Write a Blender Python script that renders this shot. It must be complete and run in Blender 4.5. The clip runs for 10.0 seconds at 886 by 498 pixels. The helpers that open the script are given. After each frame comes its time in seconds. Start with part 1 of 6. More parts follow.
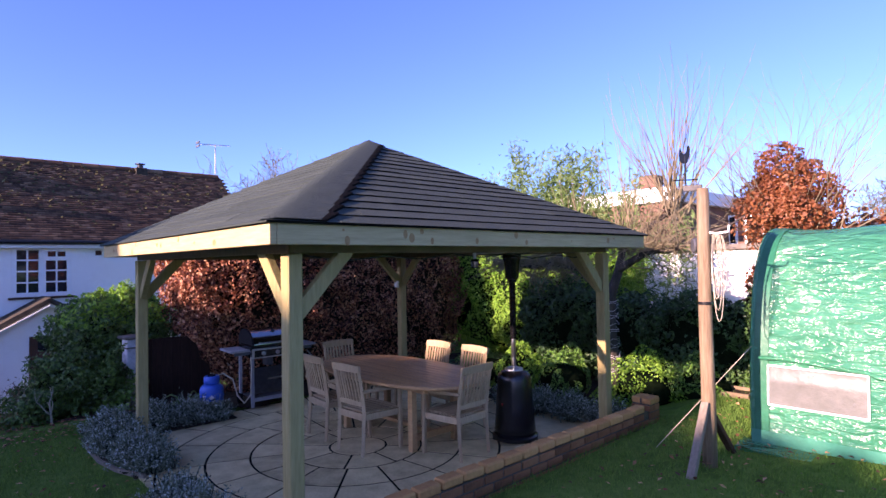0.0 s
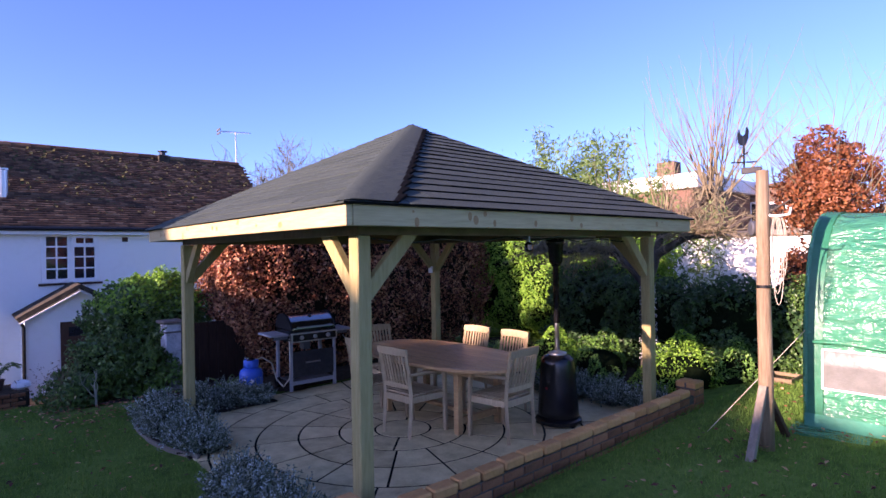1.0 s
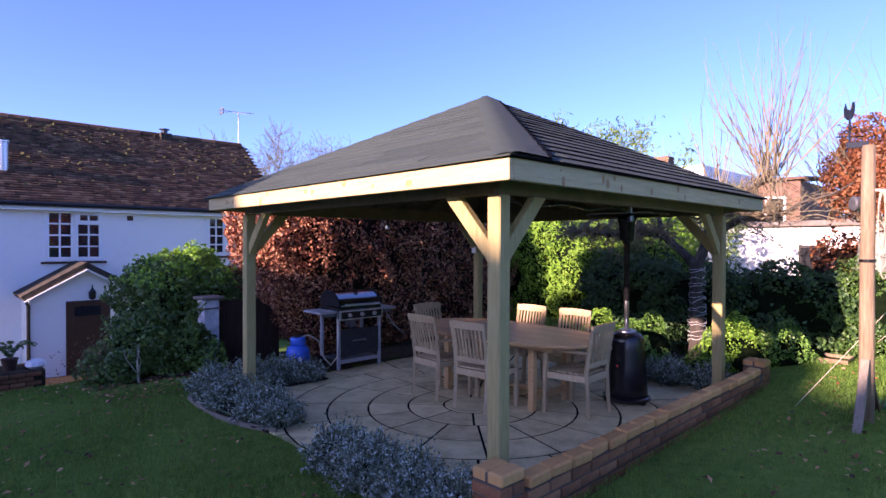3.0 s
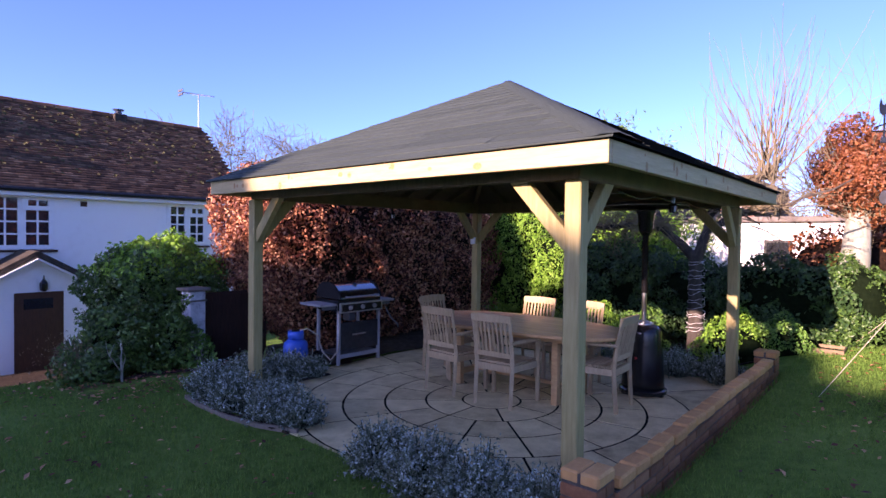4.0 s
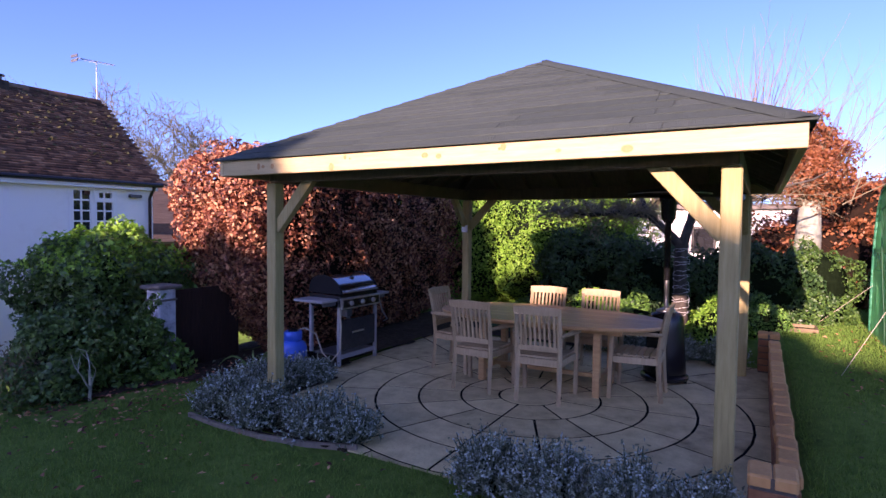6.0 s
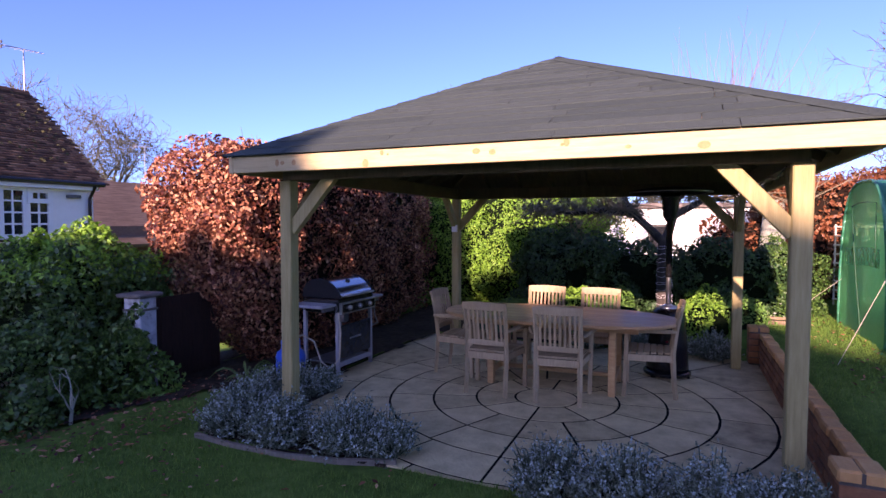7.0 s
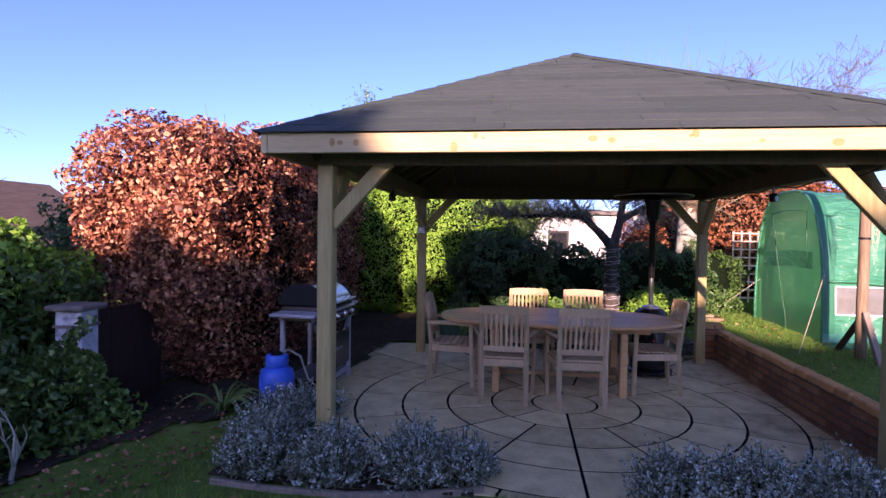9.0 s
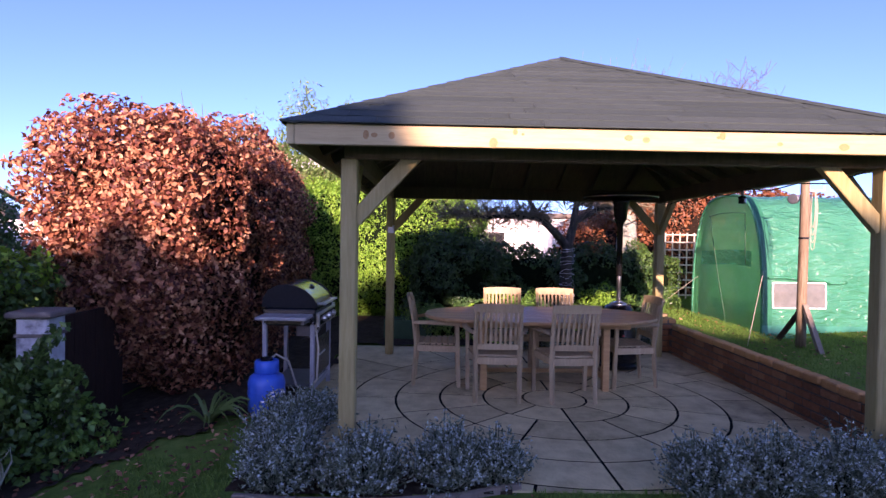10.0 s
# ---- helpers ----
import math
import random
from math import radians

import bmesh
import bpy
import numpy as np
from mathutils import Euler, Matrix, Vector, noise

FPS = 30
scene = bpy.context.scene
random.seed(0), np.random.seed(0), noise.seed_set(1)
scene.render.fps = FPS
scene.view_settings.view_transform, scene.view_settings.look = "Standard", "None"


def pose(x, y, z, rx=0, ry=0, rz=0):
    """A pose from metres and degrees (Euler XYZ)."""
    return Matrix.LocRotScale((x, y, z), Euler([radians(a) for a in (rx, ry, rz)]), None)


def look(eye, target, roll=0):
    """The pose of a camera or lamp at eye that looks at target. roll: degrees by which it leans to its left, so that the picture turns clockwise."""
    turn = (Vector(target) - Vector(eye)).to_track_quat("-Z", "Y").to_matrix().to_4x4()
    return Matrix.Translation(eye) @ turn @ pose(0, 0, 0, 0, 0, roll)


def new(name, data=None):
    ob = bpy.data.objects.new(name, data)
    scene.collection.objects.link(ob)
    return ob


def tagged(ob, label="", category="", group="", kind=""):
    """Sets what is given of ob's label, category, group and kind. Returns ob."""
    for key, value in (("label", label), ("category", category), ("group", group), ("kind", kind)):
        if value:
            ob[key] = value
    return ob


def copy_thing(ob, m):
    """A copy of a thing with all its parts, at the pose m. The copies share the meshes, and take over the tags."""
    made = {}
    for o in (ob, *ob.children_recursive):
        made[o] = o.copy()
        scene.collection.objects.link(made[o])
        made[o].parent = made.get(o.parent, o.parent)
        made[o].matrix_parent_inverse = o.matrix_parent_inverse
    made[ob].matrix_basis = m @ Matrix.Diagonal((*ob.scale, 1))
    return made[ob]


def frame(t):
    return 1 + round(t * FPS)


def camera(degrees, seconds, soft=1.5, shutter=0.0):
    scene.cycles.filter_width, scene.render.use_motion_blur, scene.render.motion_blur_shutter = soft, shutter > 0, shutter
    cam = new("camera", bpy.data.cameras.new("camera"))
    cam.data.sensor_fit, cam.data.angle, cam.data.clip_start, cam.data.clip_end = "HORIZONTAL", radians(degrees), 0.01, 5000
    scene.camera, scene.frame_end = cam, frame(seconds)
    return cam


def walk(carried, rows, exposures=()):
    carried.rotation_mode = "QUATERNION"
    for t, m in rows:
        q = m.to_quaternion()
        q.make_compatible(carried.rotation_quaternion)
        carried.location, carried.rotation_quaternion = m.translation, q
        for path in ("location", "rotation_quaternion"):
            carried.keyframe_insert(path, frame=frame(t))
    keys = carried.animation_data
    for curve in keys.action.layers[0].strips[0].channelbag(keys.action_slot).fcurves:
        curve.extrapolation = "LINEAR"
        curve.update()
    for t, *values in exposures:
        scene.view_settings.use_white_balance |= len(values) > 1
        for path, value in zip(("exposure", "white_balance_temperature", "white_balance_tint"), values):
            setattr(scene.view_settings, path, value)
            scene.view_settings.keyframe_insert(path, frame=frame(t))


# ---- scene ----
cam = camera(76.8, 10.0)
PATH = [
    (0, (-3.506, -5.099, 1.957), (-2.159, -3.621, 2.004), -1.0),
    (0.5, (-3.647, -4.978, 1.947), (-2.313, -3.489, 1.97), -1.1),
    (1, (-3.788, -4.843, 1.923), (-2.465, -3.342, 1.928), -1.0),
    (1.5, (-3.921, -4.707, 1.885), (-2.61, -3.196, 1.877), -0.9),
    (2, (-4.091, -4.534, 1.851), (-2.772, -3.03, 1.831), -0.7),
    (2.5, (-4.269, -4.326, 1.789), (-2.93, -2.841, 1.765), -0.4),
    (3, (-4.48, -4.05, 1.724), (-3.093, -2.609, 1.704), 0.1),
    (4.5, (-4.941, -2.987, 1.681), (-3.37, -1.751, 1.618), 0.8),
    (5, (-5.03, -2.67, 1.708), (-3.411, -1.498, 1.631), 0.8),
    (5.5, (-5.164, -2.295, 1.694), (-3.486, -1.211, 1.61), 0.8),
    (7, (-5.467, -1.148, 1.681), (-3.628, -0.365, 1.594), 0.1),
    (7.5, (-5.466, -0.753, 1.637), (-3.586, -0.076, 1.559), 0.2),
    (8, (-5.427, -0.352, 1.583), (-3.509, 0.21, 1.519), 0.3),
    (8.5, (-5.439, 0.036, 1.572), (-3.487, 0.468, 1.517), 0.4),
    (9, (-5.451, 0.458, 1.588), (-3.471, 0.735, 1.53), 0.8),
    (9.5, (-5.442, 0.864, 1.583), (-3.447, 0.985, 1.529), 1.1),
    (10, (-5.444, 1.228, 1.537), (-3.445, 1.188, 1.494), 0.9),
]
walk(cam, [(t, look(eye, target, roll)) for t, eye, target, roll in PATH],
     exposures=[(0.0, 1.58, 6800, 50), (3.0, 1.72, 6800, 51), (5.5, 1.56, 6850, 54), (7.5, 1.44, 6900, 56), (10.0, 1.52, 6900, 56)])

# ---- world, sun, exposure ----
SUN_TO = Vector((-0.967, 0.060, 0.247)).normalized()
world = bpy.data.worlds.new("sky")
scene.world = world
world.use_nodes = True
_nt = world.node_tree
_bg = _nt.nodes["Background"]
_sky = _nt.nodes.new("ShaderNodeTexSky")
_sky.sky_type = 'NISHITA'
_sky.sun_disc = False
_sky.sun_elevation = math.asin(SUN_TO.z)
_sky.sun_rotation = math.atan2(SUN_TO.x, SUN_TO.y)
_sky.air_density, _sky.dust_density, _sky.ozone_density = 0.60, 0.70, 6.0
_nt.links.new(_sky.outputs[0], _bg.inputs[0])
_bg.inputs[1].default_value = 0.15
_sun = new("sun", bpy.data.lights.new("sun", "SUN"))
_sun.data.energy, _sun.data.angle, _sun.data.color = 5.0, radians(0.5), (1.0, 0.85, 0.66)
_sun.matrix_basis = look((0, 0, 20), Vector((0, 0, 20)) - SUN_TO)


# ---- materials ----
def mat(name, ramp, scale=8.0, detail=6.0, rough=0.7, metal=0.0, bump=0.3, bump_scale=None, stretch=(1, 1, 1), island=0.0, rand=0.0,
        big=0.25, spec=0.4, coords="Object", trans=0.0, punch=1.0):
    """A surface: a ramp of colours over fine grain, mixed with large stains; island and rand vary it from piece to piece."""
    m = bpy.data.materials.new(name)
    m.use_nodes = True
    nt = m.node_tree
    N, L = nt.nodes, nt.links
    b = N["Principled BSDF"]
    tc = N.new("ShaderNodeTexCoord")
    mp = N.new("ShaderNodeMapping")
    mp.inputs["Scale"].default_value = stretch
    L.new(tc.outputs[coords], mp.inputs[0])
    n1 = N.new("ShaderNodeTexNoise")
    n1.inputs["Scale"].default_value, n1.inputs["Detail"].default_value, n1.inputs["Roughness"].default_value = scale, detail, 0.65
    L.new(mp.outputs[0], n1.inputs["Vector"])
    n2 = N.new("ShaderNodeTexNoise")
    n2.inputs["Scale"].default_value, n2.inputs["Detail"].default_value = scale * 0.13, 3.0
    L.new(tc.outputs[coords], n2.inputs["Vector"])
    fac = n1.outputs["Fac"]
    if punch != 1.0:
        ct = N.new("ShaderNodeMapRange")
        ct.inputs["From Min"].default_value, ct.inputs["From Max"].default_value = 0.5 - 0.5 / punch, 0.5 + 0.5 / punch
        L.new(fac, ct.inputs["Value"])
        fac = ct.outputs["Result"]
    if big:
        mx = N.new("ShaderNodeMix")
        mx.inputs[0].default_value = big
        L.new(fac, mx.inputs[2]), L.new(n2.outputs["Fac"], mx.inputs[3])
        fac = mx.outputs[0]
    for use, node, out in ((island, "ShaderNodeNewGeometry", "Random Per Island"), (rand, "ShaderNodeObjectInfo", "Random")):
        if use:
            g = N.new(node)
            mx = N.new("ShaderNodeMix")
            mx.inputs[0].default_value = use
            L.new(fac, mx.inputs[2]), L.new(g.outputs[out], mx.inputs[3])
            fac = mx.outputs[0]
    cr = N.new("ShaderNodeValToRGB")
    el = cr.color_ramp.elements
    lo, hi = (0.05, 0.95) if (island or rand) else (0.28, 0.72)
    for i, c in enumerate(ramp):
        p = lo + (hi - lo) * i / max(1, len(ramp) - 1)
        e = el[i] if i < 2 and i < len(el) else el.new(p)
        e.position, e.color = p, (*c, 1)
    if len(ramp) == 1:
        el[1].color = (*ramp[0], 1)
    L.new(fac, cr.inputs[0])
    L.new(cr.outputs[0], b.inputs["Base Color"])
    b.inputs["Roughness"].default_value, b.inputs["Metallic"].default_value = rough, metal
    b.inputs["Specular IOR Level"].default_value = spec
    if bump:
        bp = N.new("ShaderNodeBump")
        bp.inputs["Strength"].default_value, bp.inputs["Distance"].default_value = bump, 0.02
        if bump_scale:
            n3 = N.new("ShaderNodeTexNoise")
            n3.inputs["Scale"].default_value, n3.inputs["Detail"].default_value = bump_scale, 5
            L.new(mp.outputs[0], n3.inputs["Vector"])
            L.new(n3.outputs["Fac"], bp.inputs["Height"])
        else:
            L.new(n1.outputs["Fac"], bp.inputs["Height"])
        L.new(bp.outputs[0], b.inputs["Normal"])
    if trans:
        tr = N.new("ShaderNodeBsdfTranslucent")
        L.new(cr.outputs[0], tr.inputs[0])
        ms = N.new("ShaderNodeMixShader")
        ms.inputs[0].default_value = trans
        out = N["Material Output"]
        L.new(b.outputs[0], ms.inputs[1]), L.new(tr.outputs[0], ms.inputs[2]), L.new(ms.outputs[0], out.inputs[0])
    return m


M_PINE = mat("treated_pine", [(0.215, 0.170, 0.066), (0.340, 0.275, 0.112), (0.440, 0.365, 0.170)], 5, stretch=(9, 9, 0.9), bump=0.15, rand=0.15, rough=0.65, punch=2.0)
M_PINEH = mat("treated_pine_board", [(0.330, 0.250, 0.110), (0.460, 0.360, 0.180), (0.560, 0.450, 0.250)], 5, stretch=(0.9, 0.9, 12), bump=0.15, rand=0.1, rough=0.65, punch=1.8)
M_KNOT = mat("knot", [(0.26, 0.130, 0.045), (0.42, 0.255, 0.105)], 30, bump=0.1)
# Timber under the roof, its shade put into the colour.
M_SOFFIT = mat("shaded_roof_timber", [(0.10, 0.07, 0.04), (0.20, 0.14, 0.08)], 6, stretch=(1, 6, 1), bump=0.2)
M_SHINGLE = mat("felt_shingle", [(0.027, 0.040, 0.038), (0.049, 0.067, 0.062), (0.076, 0.098, 0.089)], 60, bump=0.5, rand=0.25, rough=0.95, spec=0.15, punch=1.6)
M_TEAK = mat("weathered_teak", [(0.240, 0.165, 0.085), (0.410, 0.300, 0.170), (0.550, 0.430, 0.265)], 7, stretch=(8, 8, 1.2), bump=0.15, rand=0.3, rough=0.7, punch=1.8)
M_TABLE = mat("table_teak", [(0.310, 0.165, 0.070), (0.520, 0.300, 0.130), (0.680, 0.440, 0.205)], 6, stretch=(6, 1, 6), bump=0.12, rand=0.35, rough=0.42, punch=2.0)
M_SLAB = mat("sandstone", [(0.190, 0.148, 0.075), (0.460, 0.372, 0.195), (0.640, 0.530, 0.285), (0.760, 0.650, 0.370)], 4.5, bump=0.5, bump_scale=30, rand=0.30, rough=0.75, big=0.30, punch=2.6)
# Real dark paving joints; on the roof, shadow lines painted black.
M_JOINT_SHADE = mat("joint_and_gap_shade", [(0.004, 0.004, 0.004), (0.014, 0.013, 0.012)], 40, bump=0.5, rough=1.0, spec=0.03)
M_BRICK = mat("brick", [(0.110, 0.045, 0.020), (0.270, 0.105, 0.045), (0.420, 0.190, 0.085)], 18, bump=0.5, rand=0.5, rough=0.9, punch=2.0)
M_CAP = mat("cap_brick", [(0.370, 0.155, 0.050), (0.590, 0.285, 0.100), (0.720, 0.405, 0.160)], 18, bump=0.5, rand=0.5, rough=0.9, punch=2.0)
M_MORTAR = mat("mortar", [(0.06, 0.045, 0.035), (0.14, 0.11, 0.085)], 50, bump=0.5, rough=0.95)
M_LAWN = mat("lawn", [(0.034, 0.062, 0.014), (0.100, 0.190, 0.034), (0.175, 0.270, 0.064)], 9, bump=0.9, bump_scale=70, big=0.45, rough=0.95, spec=0.1)
M_SOIL = mat("soil", [(0.02, 0.014, 0.009), (0.05, 0.036, 0.024), (0.09, 0.07, 0.05)], 14, bump=0.9, rough=0.95, spec=0.1)
M_GRASS = mat("grass_blades", [(0.036, 0.078, 0.013), (0.108, 0.235, 0.037), (0.245, 0.355, 0.082)], 6, island=0.45, big=0.55, bump=0, rough=0.7, spec=0.2, trans=0.25)
M_BEECH = mat("beech_leaves", [(0.038, 0.010, 0.008), (0.145, 0.038, 0.024), (0.440, 0.170, 0.085), (0.740, 0.430, 0.240)], 3, island=0.75, bump=0, rough=0.55, spec=0.35, trans=0.2)
M_COPPER = mat("copper_beech", [(0.120, 0.034, 0.014), (0.240, 0.080, 0.030), (0.370, 0.155, 0.062)], 3, island=0.75, bump=0, rough=0.5, spec=0.4, trans=0.25)
M_LEAF = mat("shrub_leaves", [(0.020, 0.056, 0.014), (0.058, 0.138, 0.028), (0.135, 0.255, 0.050)], 3, island=0.7, bump=0, rough=0.4, spec=0.5, trans=0.2)
M_FRESH = mat("fresh_leaves", [(0.045, 0.128, 0.021), (0.112, 0.270, 0.045), (0.225, 0.420, 0.083)], 3, island=0.7, bump=0, rough=0.4, spec=0.5, trans=0.2)
M_LIME = mat("lime_leaves", [(0.075, 0.210, 0.018), (0.175, 0.385, 0.036), (0.350, 0.590, 0.085)], 3, island=0.7, bump=0, rough=0.5, spec=0.4, trans=0.3)
M_BAMBOO = mat("bamboo_leaves", [(0.060, 0.120, 0.028), (0.135, 0.235, 0.062), (0.240, 0.340, 0.115)], 3, island=0.7, bump=0, rough=0.5, trans=0.25)
M_YEW = mat("dark_leaves", [(0.014, 0.040, 0.015), (0.032, 0.089, 0.026), (0.070, 0.154, 0.039)], 3, island=0.7, bump=0, rough=0.5, trans=0.1)
M_LAV = mat("lavender", [(0.030, 0.044, 0.024), (0.085, 0.118, 0.070), (0.170, 0.215, 0.145), (0.300, 0.360, 0.270)], 3, island=0.75, bump=0, rough=0.8, trans=0.1)
M_LAVTIP = mat("lavender_heads", [(0.230, 0.300, 0.290), (0.390, 0.490, 0.460), (0.600, 0.720, 0.650)], 3, island=0.75, bump=0, rough=0.85, trans=0.1)
M_DRY = mat("dry_leaves", [(0.10, 0.062, 0.040), (0.22, 0.145, 0.090), (0.36, 0.26, 0.165)], 3, island=0.7, bump=0, rough=0.8, trans=0.2)
# Near-black fills that stand in for the shade deep between leaves.
M_CORE = mat("twig_core_shade", [(0.008, 0.006, 0.005), (0.03, 0.018, 0.012)], 20, bump=0.8, rough=1.0, spec=0.0)
M_CORE_G = mat("shrub_core_shade", [(0.003, 0.006, 0.003), (0.010, 0.018, 0.008)], 20, bump=0.8, rough=1.0, spec=0.0)
M_BARK = mat("bark", [(0.017, 0.013, 0.011), (0.056, 0.046, 0.038), (0.120, 0.105, 0.086)], 14, stretch=(1, 1, 0.35), bump=0.9, rough=0.9)
M_PALE = mat("pale_bark", [(0.170, 0.170, 0.133), (0.281, 0.290, 0.228), (0.383, 0.410, 0.342)], 10, stretch=(1, 1, 0.4), bump=0.7, rough=0.9)
M_TWIG = mat("twigs", [(0.14, 0.115, 0.070), (0.28, 0.235, 0.145)], 10, bump=0, rough=0.9)
M_FARTWIG = mat("far_twigs", [(0.085, 0.088, 0.060), (0.170, 0.165, 0.115)], 10, bump=0, rough=0.95, spec=0.1)
M_RENDER = mat("white_render", [(0.820, 0.805, 0.765), (0.885, 0.875, 0.840), (0.890, 0.880, 0.850)], 6, bump=0.25, bump_scale=40, rough=0.85, big=0.5)
M_TILE = mat("clay_tiles", [(0.022, 0.014, 0.010), (0.080, 0.042, 0.026), (0.150, 0.080, 0.048), (0.300, 0.190, 0.115)], 9, rand=0.0, island=0.62, bump=0.4, rough=0.9)
M_DARKTILE = mat("mossy_dark_tiles", [(0.014, 0.012, 0.010), (0.042, 0.035, 0.026), (0.080, 0.068, 0.045)], 9, bump=0.8, rough=0.95)
M_FARTILE = mat("brown_tiles", [(0.055, 0.036, 0.024), (0.15, 0.100, 0.066), (0.22, 0.155, 0.105)], 3, stretch=(0.4, 0.4, 7), bump=0.5, rough=0.9)
M_MOSS = mat("moss", [(0.035, 0.038, 0.012), (0.095, 0.090, 0.035)], 20, bump=0.8, rough=1.0)
M_WHITE = mat("white_paint", [(0.82, 0.82, 0.80), (0.88, 0.88, 0.86)], 12, bump=0.05, rough=0.45)
M_BLACK = mat("black_paint", [(0.006, 0.006, 0.007), (0.016, 0.016, 0.017)], 20, bump=0.05, rough=0.24, spec=0.5)
M_STEEL = mat("steel", [(0.42, 0.43, 0.44), (0.58, 0.59, 0.60)], 25, metal=1.0, bump=0.05, rough=0.32)
M_LID = mat("lid_enamel", [(0.02, 0.022, 0.027), (0.04, 0.043, 0.05)], 20, bump=0.03, rough=0.2, spec=0.6)
M_LIDSTEEL = mat("polished_lid", [(0.40, 0.41, 0.42), (0.52, 0.53, 0.54)], 25, metal=1.0, bump=0.02, rough=0.17)
M_TROUGH = mat("green_plastic", [(0.012, 0.06, 0.03), (0.025, 0.10, 0.05)], 12, bump=0.05, rough=0.5)
M_GREYM = mat("grey_metal", [(0.07, 0.073, 0.08), (0.13, 0.135, 0.145)], 20, metal=0.3, bump=0.05, rough=0.45)
M_BLUE = mat("blue_enamel", [(0.012, 0.095, 0.46), (0.022, 0.14, 0.60)], 14, bump=0.08, rough=0.4)
M_DOOR = mat("dark_door", [(0.045, 0.018, 0.010), (0.10, 0.042, 0.022)], 8, stretch=(5, 5, 0.8), bump=0.2, rough=0.5)
M_GLASS = mat("window_glass", [(0.012, 0.013, 0.015), (0.03, 0.032, 0.036)], 2, bump=0, rough=0.06, spec=0.8)
M_POLE = mat("telegraph_wood", [(0.120, 0.082, 0.048), (0.220, 0.160, 0.098), (0.310, 0.245, 0.160)], 9, stretch=(6, 6, 0.5), bump=0.5, rough=0.85)
M_DARKW = mat("dark_timber", [(0.030, 0.012, 0.007), (0.083, 0.034, 0.020)], 8, stretch=(5, 5, 0.8), bump=0.3, rough=0.8)
M_GATE = mat("blackened_boards", [(0.020, 0.008, 0.005), (0.050, 0.020, 0.012)], 8, stretch=(5, 5, 0.8), bump=0.3, rough=0.9)
M_LIDEND = mat("cast_black", [(0.006, 0.007, 0.009), (0.014, 0.015, 0.018)], 30, bump=0.1, rough=0.6, spec=0.15)
M_GREYW = mat("silvered_timber", [(0.15, 0.125, 0.095), (0.28, 0.235, 0.18)], 8, stretch=(5, 5, 0.8), bump=0.4, rough=0.9)
M_ROPE = mat("rope", [(0.36, 0.31, 0.23), (0.50, 0.45, 0.36)], 40, bump=0.2, rough=0.9)
M_PILLAR = mat("flaking_render", [(0.22, 0.22, 0.23), (0.52, 0.53, 0.55), (0.66, 0.67, 0.69)], 7, bump=0.4, bump_scale=30, rough=0.9, big=0.35, punch=2.2)
M_CAPST = mat("cap_stone", [(0.12, 0.10, 0.085), (0.24, 0.21, 0.18)], 12, bump=0.5, rough=0.95)
M_TRELLIS = mat("trellis_wood", [(0.42, 0.34, 0.26), (0.60, 0.51, 0.41)], 9, bump=0.2, rough=0.85)
M_FARBRICK = mat("far_brick", [(0.105, 0.057, 0.039), (0.178, 0.100, 0.070), (0.243, 0.157, 0.115)], 7, bump=0.3, rough=0.95, stretch=(1, 1, 3))
M_CLEAR = mat("cloudy_plastic", [(0.19, 0.20, 0.185), (0.28, 0.285, 0.265)], 12, bump=0.3, rough=0.35, trans=0.4)
M_SHELF = mat("shelf_grey", [(0.24, 0.25, 0.27), (0.36, 0.37, 0.39)], 16, bump=0.05, rough=0.4)
M_FARWOOD = mat("far_woods", [(0.085, 0.070, 0.060), (0.15, 0.125, 0.105), (0.21, 0.18, 0.155)], 1.5, bump=0.9, rough=1.0, spec=0.0)
M_RED = mat("red_badge", [(0.4, 0.02, 0.02), (0.5, 0.03, 0.03)], 20, bump=0, rough=0.4)
M_LABEL = mat("pale_label", [(0.75, 0.76, 0.78), (0.82, 0.83, 0.85)], 20, bump=0, rough=0.5)


